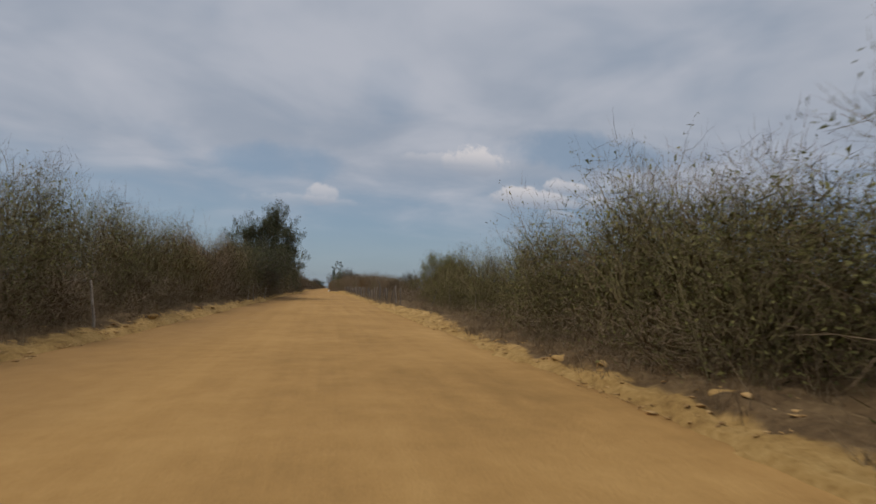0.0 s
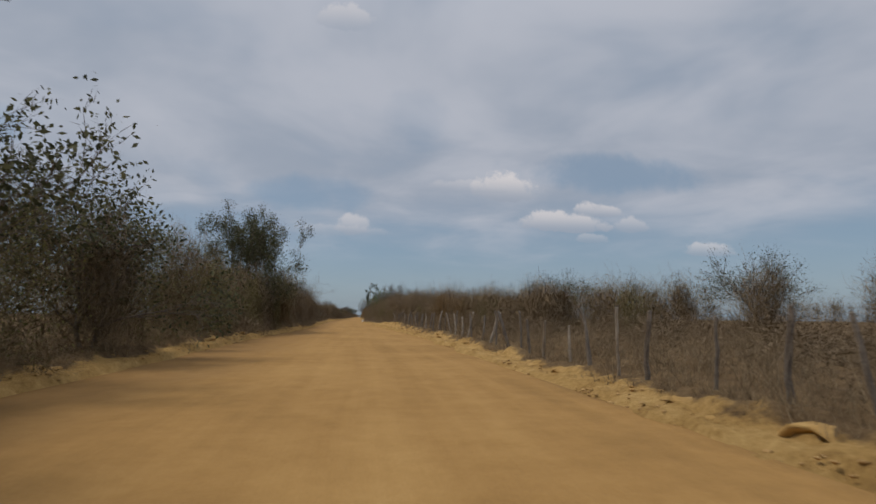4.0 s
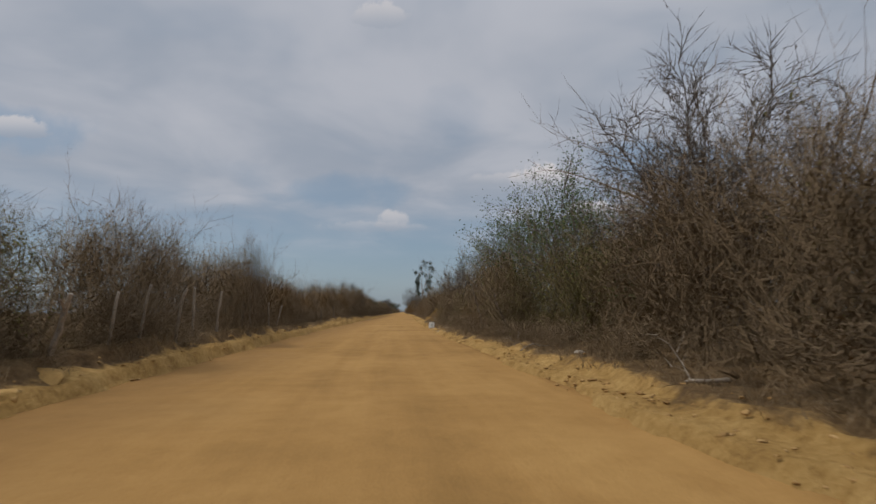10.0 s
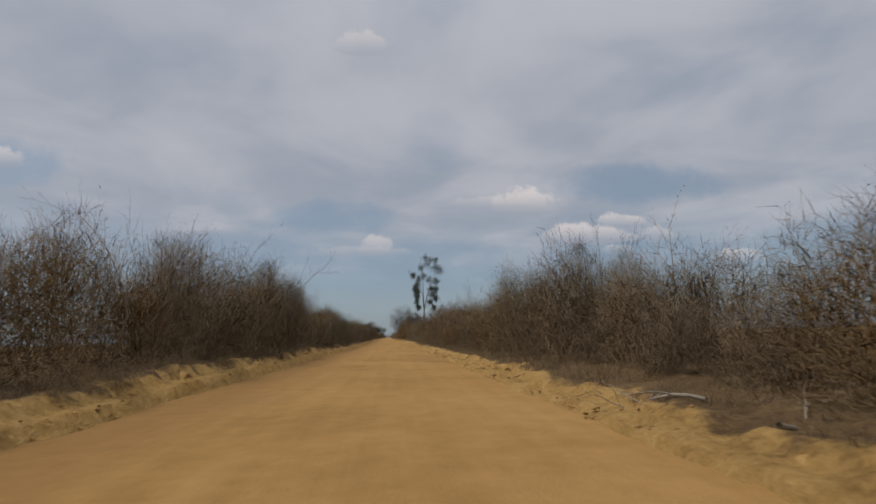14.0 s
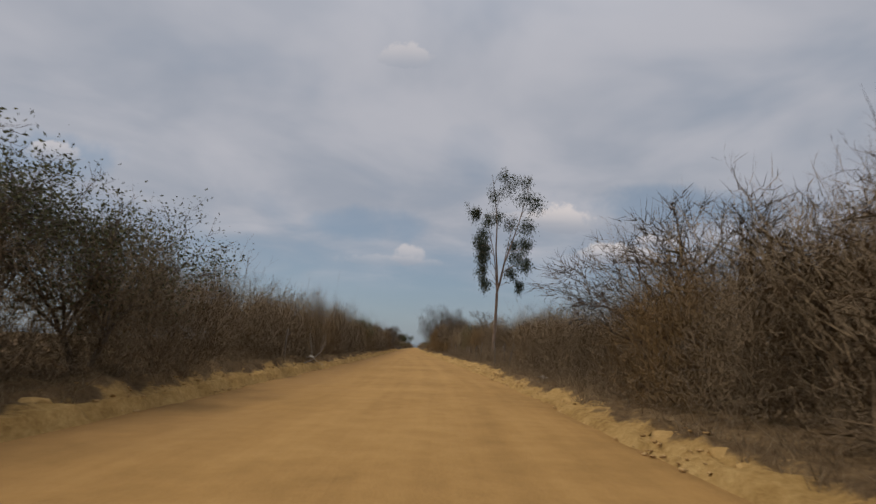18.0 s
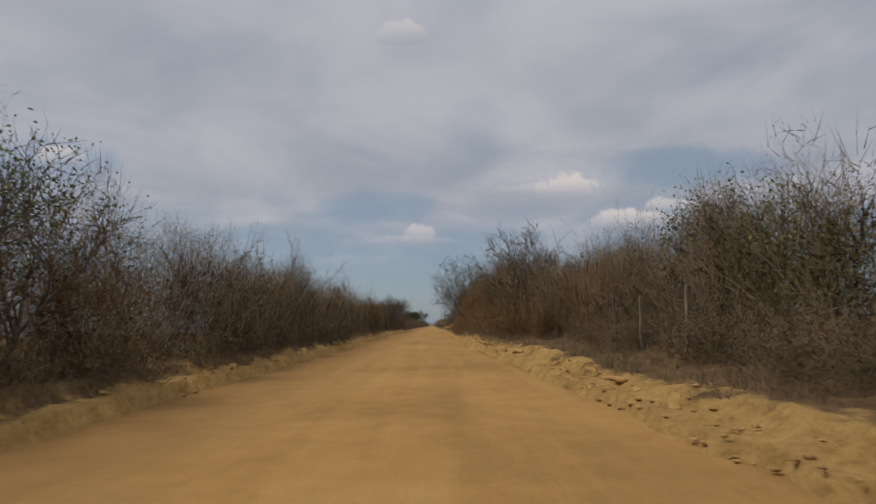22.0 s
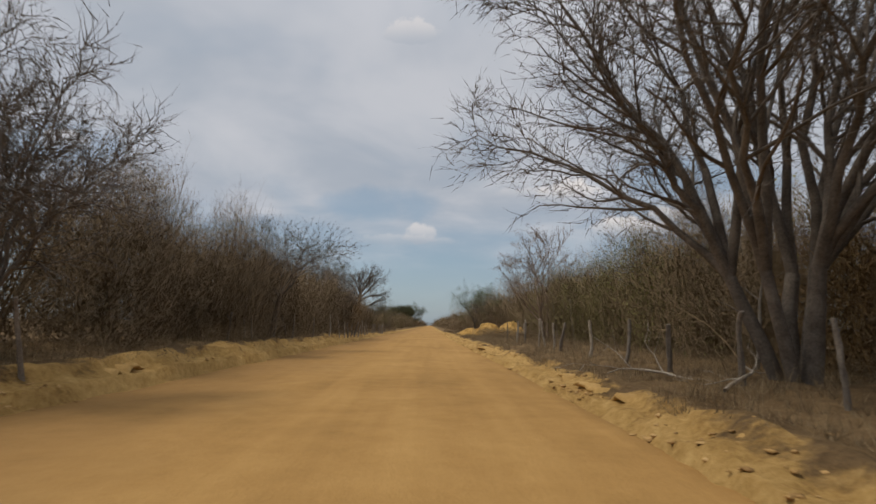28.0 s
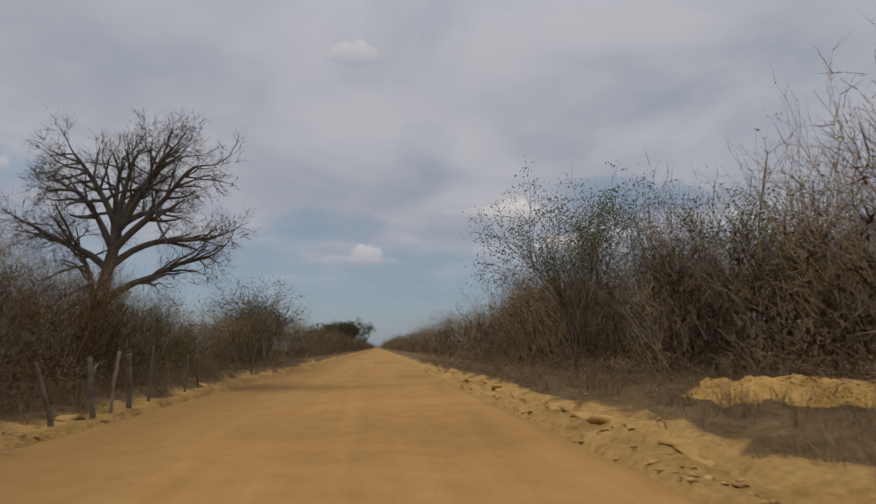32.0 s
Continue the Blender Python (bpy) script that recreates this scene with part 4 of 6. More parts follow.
def build_scrub():
    g = np.random.default_rng(5)
    heap = Heap()
    singles = 0
    for sign, prof in ((-1, LEFT), (1, RIGHT)):
        # rows: extra distance, spacing, height factor, level of detail
        for row, (off, gap, hf) in enumerate(((0, 3.15, 1.0), (0.9, 1.9, 1.0), (3.2, 3.4, 1.12))):
            y = -14.0
            k = 0
            while y < 700:
                y += gap * g.uniform(0.75, 1.25) * (1.0 if y < 480 else 2.2)
                yy = y + g.normal(0, 0.2)
                lat = prof(yy, 1) + off + g.normal(0, 0.32 + 0.12 * row)
                h = prof(yy, 2) * hf * g.uniform(0.78, 1.1)
                if row == 0:
                    h *= g.choice([0.8, 0.95, 1.0, 1.0])
                    lat += 0.25 * g.normal()
                x = LINE(yy) + sign * lat
                z = ground_z(x, yy) - 0.05
                w = (0.55 * h + 0.9) * g.uniform(0.9, 1.2)
                if row == 0:
                    w = min(w, 2 * (lat - (EDGE_R(yy) if sign > 0 else EDGE_L(yy))) + 0.5)
                leafy = g.random() < prof(yy, 3)
                if row > 1 and y > 540:
                    continue
                turn = g.uniform(0, 6.28)
                k += 1
                if row == 0 and y < 478 and singles < 300:
                    warm = g.random() < (0.75 if sign > 0 and (350 < yy < 362 or 376 < yy < 388 or 308 < yy < 330) else 0.15)
                    src = LEAFY_T[g.integers(len(LEAFY_T))] if leafy else (WARM_T if warm else DRY_T)[g.integers(2 if warm else 4)]
                    copy_thing(src, Matrix.LocRotScale((x, yy, z), Euler((0, 0, turn)), (w, w, h)))
                    singles += 1
                    continue
                if row < 2 or (leafy and row < 3):
                    arr = THIN_LEAFY[g.integers(len(THIN_LEAFY))] if leafy else TALL[g.integers(len(TALL))] if h > 4.6 else THIN[g.integers(len(THIN))]
                elif g.random() < 0.35:
                    arr, h, w = FRINGE[g.integers(len(FRINGE))], h * 1.08, w * 1.25
                else:
                    arr, w = (TALL[g.integers(len(TALL))] if h > 5.4 else BACK[g.integers(len(BACK))]), w * 1.2
                heap.add(arr, x, yy, z, h, w, turn, 2 if leafy else 1)
    # deeper woods: from, to, nearest, farthest, count, height
    for y0, y1, a, b, n, hh in ((386, 440, 11.2, 20, 80, 6.6), (440, 492, 10, 20, 80, 6.8), (255, 276, 8.5, 14, 20, 4.9), (284, 308, 11.6, 17, 26, 4.4), (404, 452, -15, -10, 40, 5.2), (-5, 40, -13, -9.5, 30, 3.9), (-5, 15, 8, 13, 20, 3.0), (30, 125, 32, 46, 60, 3.6), (44, 130, 46, 90, 60, 4.2), (200, 256, 9, 15, 46, 4.0), (300, 332, 9.5, 15, 26, 4.2), (262, 350, -14, -9.5, 60, 3.8), (350, 404, -15, -10, 34, 4.2), (40, 130, -14, -9.5, 50, 4.2), (452, 500, -15, -9.5, 30, 3.8), (256, 268, 6.5, 10, 14, 4.6), (94, 114, 9, 18, 40, 3.4),
                                (330, 384, 9, 14, 40, 5.6), (112, 205, 9, 14, 60, 4.8), (158, 173, 8.4, 13, 30, 5.2), (88, 112, 17, 26, 24, 4.6), (84, 118, 8.2, 12, 44, 3.1), (128, 260, -13, -9.5, 70, 3.8), (286, 313, 6.2, 8.4, 26, 1.2), (136, 205, -6.4, -5.8, 40, 1.5), (8, 50, -6.6, -5.9, 26, 1.5), (264, 350, -6.2, -5.7, 44, 1.4)):
        for _ in range(n):
            yy, lat = g.uniform(y0, y1), g.uniform(a, b)
            x = LINE(yy) + lat
            # the brush stays low about the white sack
            h = hh * g.uniform(0.8, 1.1) * (0.55 if 174 < yy < 186 and lat > 0 else 1)
            heap.add(TALL[g.integers(len(TALL))] if h > 5.6 else BACK[g.integers(len(BACK))], x, yy, ground_z(x, yy) - 0.05, h, 0.6 * h + 1.4, g.uniform(0, 6.28))
    for _ in range(60):
        yy, lat = g.uniform(-4, 15), g.uniform(5.6, 9)
        x = LINE(yy) + lat
        h = 3.5 * g.uniform(0.75, 1.05)
        heap.add(THIN_LEAFY[g.integers(len(THIN_LEAFY))], x, yy, ground_z(x, yy) - 0.05, h, 0.6 * h + 1.2, g.uniform(0, 6.28), 2)
    for _ in range(16):
        yy, lat = g.uniform(30, 40), g.uniform(7.4, 11)
        x = LINE(yy) + lat
        h = 2.6 * g.uniform(0.7, 1.1)
        heap.add(LEAFY_A[g.integers(len(LEAFY_A))], x, yy, ground_z(x, yy) - 0.05, h, h * 0.9, g.uniform(0, 6.28), 2)
    # the far end of the road
    for k in range(64):
        far = k > 51
        yy = 1206 if far else 700 + 9.5 * k
        x = LINE(yy) + ((k - 57.5) * 6 if far else (1 if k % 2 else -1) * g.uniform(7.5, 11))
        heap.add(BACK[g.integers(len(BACK))], x, yy, 0.1, g.uniform(5, 7), 12, g.uniform(0, 6.28))
    # russet brush that hangs down to the road edge
    for k in range(36):
        yy, lat = 336 + 1.1 * k + g.normal(0, 0.4), g.uniform(3.3, 4.7)
        x = LINE(yy) + lat
        h = g.uniform(1.3, 2.3)
        copy_thing(WARM_T[k % 2], Matrix.LocRotScale((x, yy, ground_z(x, yy) - 0.05), Euler((0, 0, g.uniform(0, 6.28))), (h * 0.95, h * 0.95, h)))
    # low tangle at the foot of the scrub
    for sign, prof, edge in ((-1, LEFT, EDGE_L), (1, RIGHT, EDGE_R)):
        y = -12.0
        while y < 480:
            y += g.uniform(1.0, 2.2)
            if sign > 0 and (44 < y < 108 or 394 < y < 460):
                continue
            lat = edge(y) + 0.5 * (SAND_R(y) if sign > 0 else SAND_L(y)) + g.uniform(0.1, 1.2)
            x = LINE(y) + sign * lat
            h = g.uniform(0.35, 1.0)
            heap.add(SPARSE[g.integers(len(SPARSE))], x, y, ground_z(x, y) - 0.03, h, h * 1.5, g.uniform(0, 6.28))
    # skirts of drooping brush on the banks: from, to, nearest, farthest, count, height
    for y0, y1, a, b, n, hh in ((341, 384, 3.5, 5.0, 75, 1.5), (339, 356, 2.7, 4.0, 90, 0.75), (452, 463, 4.4, 9.5, 60, 0.75), (112, 132, 4.2, 6.0, 40, 0.9), (132, 200, 3.9, 5.4, 100, 1.0), (250, 285, 4.4, 5.6, 50, 1.0), (0, 16, 4.3, 5.4, 34, 1.1), (18, 42, 5.8, 6.8, 34, 0.7), (111, 128, -5.9, -4.7, 60, 0.7), (460, 478, 4.0, 6.5, 34, 1.0),
                                (90, 150, -6.2, -5.2, 110, 1.0), (10, 90, -6.6, -5.3, 110, 1.1), (150, 262, -6.4, -5.3, 130, 0.8), (262, 380, -6.4, -5.4, 150, 0.9), (404, 450, -6.6, -5.6, 40, 0.8), (287, 313, 5.5, 8.2, 70, 1.1), (312, 332, 5.0, 6.3, 30, 0.9)):
        for _ in range(n):
            yy, lat = g.uniform(y0, y1), g.uniform(a, b)
            x = LINE(yy) + lat
            h = hh * g.uniform(0.5, 1.2)
            heap.add(SPARSE[g.integers(len(SPARSE))], x, yy, ground_z(x, yy) - 0.03, h, h * 1.5, g.uniform(0, 6.28))
    # low grey scrub of the fenced field and the clearing
    for y0, y1, a, b, n, hh in ((42, 108, 5.7, 26, 620, 1.15), (394, 462, 5.2, 11, 110, 0.7), (450, 474, -7.4, -5.6, 30, 0.9), (436, 444.5, 4.8, 10, 90, 0.95)):
        for _ in range(n):
            yy, lat = g.uniform(y0, y1), g.uniform(a, b)
            x = LINE(yy) + lat
            h = hh * g.uniform(0.6, 1.25)
            heap.add(SPARSE[g.integers(len(SPARSE))], x, yy, ground_z(x, yy) - 0.03, h, h * 1.8, g.uniform(0, 6.28))
    # close brush at the foot of the scrub: from, to, nearest, farthest, count, height
    g2 = np.random.default_rng(91)
    for y0, y1, a, b, n, hh in ((286, 314, 5.4, 8.0, 34, 1.45), (136, 200, -6.5, -5.7, 34, 1.25), (206, 250, 5.2, 6.4, 14, 1.2),
                                (298, 318, 4.5, 5.2, 22, 0.8), (148, 178, -5.7, -5.1, 20, 0.75), (80, 130, -6.3, -5.8, 22, 0.9), (200, 262, -5.8, -5.3, 22, 0.75), (280, 380, -6.2, -5.7, 30, 0.8),
                                (174, 188, 4.4, 5.3, 26, 1.0), (316, 331, 4.6, 6.2, 32, 1.2), (136, 172, 4.3, 5.2, 48, 0.9), (232, 262, 4.9, 5.7, 28, 0.8), (88, 124, 5.6, 7.0, 40, 1.3)):
        for _ in range(n):
            yy, lat = g2.uniform(y0, y1), g2.uniform(a, b)
            x = LINE(yy) + lat
            h = hh * g2.uniform(0.7, 1.15)
            heap.add(DRY_A[g2.integers(len(DRY_A))], x, yy, ground_z(x, yy) - 0.05, h, h * 1.3, g2.uniform(0, 6.28))
    for _ in range(16):
        yy, lat = g2.uniform(412, 427), g2.uniform(-9.8, -7.6)
        x = LINE(yy) + lat
        h = g2.uniform(3.8, 5.0)
        heap.add(BACK[g2.integers(len(BACK))], x, yy, ground_z(x, yy) - 0.05, h, 0.6 * h + 1.0, g2.uniform(0, 6.28))
    heap.build("thicket", (M_TWIG, M_LITTER, M_OLIVE, M_HEART, M_HEART_OLIVE), "dense dry thorn scrub, grey-brown twigs with scattered leaves", "thicket")
    for src in DRY_T + WARM_T + LEAFY_T:
        yy = 478 + 3 * g.random()
        src.matrix_basis = Matrix.LocRotScale((LINE(yy) + 9 + 8 * g.random(), yy + 6, 0.3), Euler((0, 0, 1)), (3.2, 3.2, 4))


build_scrub()


def build_grass():
    """Dead grass and weeds along both banks and over the clearing."""
    g = np.random.default_rng(8)
    n = 15000
    y = g.uniform(-12, 490, n)
    side = np.where(g.random(n) < 0.5, -1.0, 1.0)
    edge = np.where(side > 0, EDGE_R(y), EDGE_L(y))
    lat = edge + 0.55 * np.where(side > 0, SAND_R(y), SAND_L(y)) - 0.25 + np.abs(g.normal(0, 1.0, n))
    keep = wave(side * lat, y, 0.8, 31) > -0.3
    y, side, lat = y[keep], side[keep], lat[keep]
    f1, f2, f3 = 4200, 3200, 500
    l2 = np.concatenate([g.uniform(5, 20, f1), g.uniform(4.4, 12, f2), -g.uniform(5.4, 7.4, f3)])
    lat = np.concatenate([side * lat, l2])
    y = np.concatenate([y, g.uniform(42, 112, f1), g.uniform(386, 462, f2), g.uniform(450, 474, f3)])
    h = np.concatenate([g.gamma(3, 0.075, len(side)) + 0.06, g.uniform(0.35, 0.85, f1), g.uniform(0.15, 0.45, f2 + f3)])
    x = LINE(y) + lat
    z = np.maximum(bank(x, y)[0], 0) - 0.02
    k = 12
    a = g.uniform(0, 6.283, (len(x), k))
    lean = g.gamma(2.2, 0.28, (len(x), k))
    rad = 0.16 * np.sqrt(g.random(a.shape))
    b = g.uniform(0, 6.283, a.shape)
    root = np.stack([x[:, None] + np.cos(b) * rad, y[:, None] + np.sin(b) * rad, z[:, None] + 0 * a], 2)
    hh = h[:, None] * g.uniform(0.35, 1.15, a.shape)
    tip = root + np.stack([np.cos(a) * lean * hh, np.sin(a) * lean * hh, hh], 2)
    t = np.stack([-np.sin(b), np.cos(b), 0 * a], 2) * 0.006
    v = np.stack([root - t, root + t, tip], 2).reshape(-1, 3)
    ob = new("dry_grass", raw_mesh("dry_grass", v, None, np.arange(len(v)).reshape(-1, 3), (M_GRASS,)))
    tagged(ob, "dead straw-brown grass and weeds along the banks", "grass", kind="stuff")


build_grass()


# ---------------------------------------------------------------- single trees
def at(y, lat):
    x = float(LINE(y)) + lat
    return x, y, ground_z(x, y) - 0.03


# two big dark trees that lean over the road
for seed, y, lat, h in ((1, 58, -6.7, 10.4), (2, 98, -7.9, 9.6)):
    pl = tree_plant(seed, h, 1.6, 0.19, 5, 1.05, 3, 4, twigs=7, twig_len=0.7, leaves=11 if y < 80 else 7.5, lean=(0.1, 0), stems=2, clump=0.2, wide=9.2 if y < 80 else 9.6)
    put_tree("tree", pl, at(y, lat), M_BARK, M_DARKLEAF, "big dark-leaved tree with a dense spreading crown over the verge", 0.11)
for seed, y, lat, h in ((3, 73, -6.8, 5.2), (4, 67, -7.2, 5.6), (5, 44, -7.0, 4.5), (6, 49, -7.4, 5.2), (7, 53, -6.6, 5.6), (8, 63, -6.6, 5.8), (14, 51, -6.1, 5.2), (15, 55.5, -6.2, 6.4), (16, 60, -6.4, 6.4), (11, 56, -7.6, 6.6), (12, 95, -7.6, 4.4), (13, 104, -7.4, 4.0)):
    pl = tree_plant(seed, h, 0.7, 0.09, 5, 1.1, 2, 5, twigs=5, twig_len=0.6, leaves=5, stems=2, clump=0.22)
    put_tree("small_tree", pl, at(y, lat), M_BARK, M_DARKLEAF, "low dark green leafy tree in the roadside scrub", 0.12, category="tree")
# rounded green bush by the field corner
pl = tree_plant(9, 4.1, 0.5, 0.08, 7, 1.25, 2, 5, twigs=6, twig_len=0.55, leaves=17, stems=2, clump=0.2, wide=5.0)
put_tree("bush", pl, at(37.6, 8.7), M_BARK, M_OLIVE, "round bush thick with dusty olive-green leaves", 0.062, category="bush")

BARE = [bare_plant(100 + k, 5 + k % 2, (0.0, 0.25, 0.05, 0.12)[k], (0.05, 0.10, 0.16, 0.08)[k]) for k in range(4)]
BARE_SPOTS_SOUTH = [(12, -7.6, 4.4), (24, -7.2, 4.8), (113, -6.8, 5.4), (117, -7.2, 5.8), (120.6, -6.9, 6.4), (127, -7.4, 4.8), (141.5, -6.8, 7.2), (143, -7.2, 5.6), (171, -7, 4.6),
    (176, -6.8, 4.8), (197, -7, 4.4), (216, -7, 5.2), (224, -7.4, 5.6), (229, -7, 6.0), (243, -7, 5.2), (248, -7.3, 4.8), (261, -7, 4.9),
    (277, -7.2, 4.5), (296, -7, 4.8), (301, -7.2, 5.0), (308, -7.0, 5.4), (306, -8.2, 5.4), (336, -7, 5.4), (341, -7.2, 5.2), (353, -7, 4.6),
    (397, -8.8, 7.0), (402, -8.6, 7.6)]
BARE_SPOTS_MIDDLE = [(406, -9, 7.2), (412, -8.8, 6.6), (428, -9.2, 5.4), (432, -8.8, 5.6), (444, -9.2, 5.2), (434, -10, 5.6), (400, -10, 7.4), (445, -8, 4.8),
    (119, 7, 4.8), (126, 6.8, 5.0), (146, 7, 5.2), (153, 7, 6.6), (156, 7.4, 7.0), (190, 6.6, 6.4),
    (194, 6.4, 6.4), (198, 6.8, 6.6), (208, 7, 3.2), (217, 7, 5.2), (222, 7.4, 5.0), (240, 6.8, 5.6), (244, 7.2, 5.4), (259, 6.8, 5.0),
    (264, 7, 5.2), (272, 6.8, 5.4)]
BARE_SPOTS_NORTH = [(284, 7, 4.2), (299, 9.4, 5.0), (292, 9.8, 5.0), (305, 9.0, 4.7), (335, 7.2, 4.8), (341, 6.8, 5.4), (345, 7, 6.4), (349, 6.6, 7.4),
    (353, 7, 7.2), (360, 7.2, 6.6), (366, 6.8, 6.6), (371, 8, 7.0), (470, 7.5, 6.4), (478, 7, 5.6)]
BARE_SPOTS = BARE_SPOTS_SOUTH + BARE_SPOTS_MIDDLE + BARE_SPOTS_NORTH


def bare_trees():
    g = np.random.default_rng(12)
    first = []
    for k, pl in enumerate(BARE):
        y, lat, h = BARE_SPOTS[k]
        ob = put_tree("bare_tree", pl, (0, 0, 0), M_TWIG, M_LITTER, "slender leafless tree with many upright grey twigs", 0.012, sides=3)
        ob["group"] = "leafless roadside trees"
        first.append(ob)
        p = at(y, lat)
        ob.matrix_basis = Matrix.LocRotScale(p, Euler((0, 0, k)), (h * 0.7, h * 0.7, h))
    for y, lat, h in BARE_SPOTS[4:]:
        src = first[g.integers(4)]
        keep, src.scale = src.scale.copy(), (1, 1, 1)
        w = h * g.uniform(0.6, 0.8)
        copy_thing(src, Matrix.LocRotScale(at(y, lat), Euler((0, 0, g.uniform(0, 6.28))), (w, w, h)))
        src.scale = keep


bare_trees()

# leafy trees on the east side and a few single ones
LEAFY_TREES_SOUTH = [(21, 163, 6.8, 6.8, M_GREEN, 6.0), (22, 168, 7.2, 7.2, M_GREEN, 5.5), (23, 173, 7.0, 5.8, M_OLIVE, 4.5), (35, 262.5, -7.6, 4.5, M_DARKLEAF, 4.5), (36, 267, -7.0, 4.0, M_DARKLEAF, 5.0), (37, 259, -7.8, 4.3, M_DARKLEAF, 3.5), (38, 265, -8.0, 4.5, M_DARKLEAF, 4.0), (24, 317, -6.8, 4.5, M_GREEN, 1.8), (25, 321.5, -7.2, 4.6, M_GREEN, 1.4)]
LEAFY_TREES_NORTH = [(26, 325, 7.6, 4.8, M_GREEN, 1.5), (27, 466, 6.8, 7.4, M_GREEN, 5.5), (28, 462, 9.6, 6.2, M_GREEN, 3.0), (29, 446, 13.6, 7.6, M_GREEN, 3.4), (30, 418, 10.8, 5.7, M_DARKLEAF, 3.0), (31, 480, -7.0, 5.4, M_DARKLEAF, 2.4), (32, 486, -7.6, 5.0, M_DARKLEAF, 2.4), (33, 98, 16, 4.8, M_DARKLEAF, 1.5), (34, 84, 22, 5.2, M_DARKLEAF, 2.2)]
for seed, y, lat, h, mat, lf in LEAFY_TREES_SOUTH + LEAFY_TREES_NORTH:
    pl = tree_plant(seed, h, h * 0.2, 0.1, 5, 0.95, 2, 5, twigs=5, twig_len=0.6, leaves=lf * 1.4, stems=2, clump=0.2)
    put_tree("leafy_tree", pl, at(y, lat), M_BARK, mat, "small tree with sparse green leaves on grey limbs", 0.077)

# tall eucalypt
def eucalypt():
    pl = Plant(77)
    g = pl.rng
    js = pl.limb((0, 0, -0.2), (0.0, 0.02, 1), 5.2, 0.125, 6, 0.012, 0.02, 0.8)
    pl.trunks = len(pl.chains)
    fork = js[5][0]
    stems = []
    for d, ln, r in (((-0.05, 0, 1), 9.2, 0.085), ((0.13, 0.05, 1), 9.0, 0.075), ((-0.16, 0.1, 1), 6.5, 0.05), ((0.2, -0.1, 1), 6.0, 0.045)):
        stems += pl.limb(fork, d, ln, r, 12, 0.045, 0.03, 0.2)
    # hanging clumps: across, height, size, thickness of foliage
    for cx, cz, size, full in ((-2.35, 11.0, 0.5, 1.0), (-1.6, 9.3, 0.75, 1.0), (-1.5, 8.3, 0.6, 1.0), (-1.9, 8.6, 0.6, 1.0), (-1.6, 7.5, 0.55, 1.0), (-1.4, 6.6, 0.5, 1.0), (-1.1, 5.8, 0.4, 0.9), (1.5, 8.8, 0.6, 0.9), (0.9, 6.8, 0.5, 0.8), (1.5, 5.9, 0.4, 0.9), (1.25, 8.1, 0.75, 1.0), (1.6, 7.3, 0.6, 1.0),
                               (1.5, 10.0, 0.7, 0.9), (2.1, 12.0, 0.75, 0.75), (1.3, 12.4, 0.7, 0.6), (0.4, 10.4, 0.7, 0.5), (-0.5, 10.9, 0.7, 0.5), (-1.0, 12.2, 0.75, 0.5), (0.0, 12.8, 0.8, 0.5),
                               (0.6, 13.6, 0.6, 0.4), (-0.4, 14.0, 0.5, 0.4), (1.4, 13.7, 0.5, 0.35), (-1.4, 10.4, 0.5, 0.6), (0.9, 9.0, 0.5, 0.6)):
        c = np.array([cx, g.uniform(-1.0, 1.0), cz])
        q, d, r, f = min(stems, key=lambda s: abs(s[0][0] - cx) + abs(s[0][2] - cz + 0.9))
        pl.limb(q, c + [0, 0, size * 0.6] - q + np.array([0, 0, 0.5]), float(np.linalg.norm(c - q)) + 0.3, 0.022, 5, 0.1, -0.12, 0.3)
        for _ in range(22):
            s, e2 = pl.twig(c + g.normal(0, size * 0.34, 3) + [0, 0, size * 0.4], g.normal(0, 0.5, 3) - [0, 0, 0.9], g.uniform(0.3, 0.6), 0.007)
            pl.leafs.extend(s + g.normal(0, size * 0.24, 3) - np.array([0, 0, abs(g.normal(0, 0.28))]) for _ in range(int(32 * full)))
    ob = put_tree("eucalyptus_tree", pl, at(299.0, 6.1), M_BARK_PALE, M_BLUEGREEN, "tall slim eucalyptus, pale forked trunk, hanging grey-green leaf clumps", 0.19, 0.24, 1.6, 7)
    ob.rotation_euler, ob.scale = (0, radians(4.5), 0), (1.12, 1.12, 1.15)
    return ob


eucalypt()

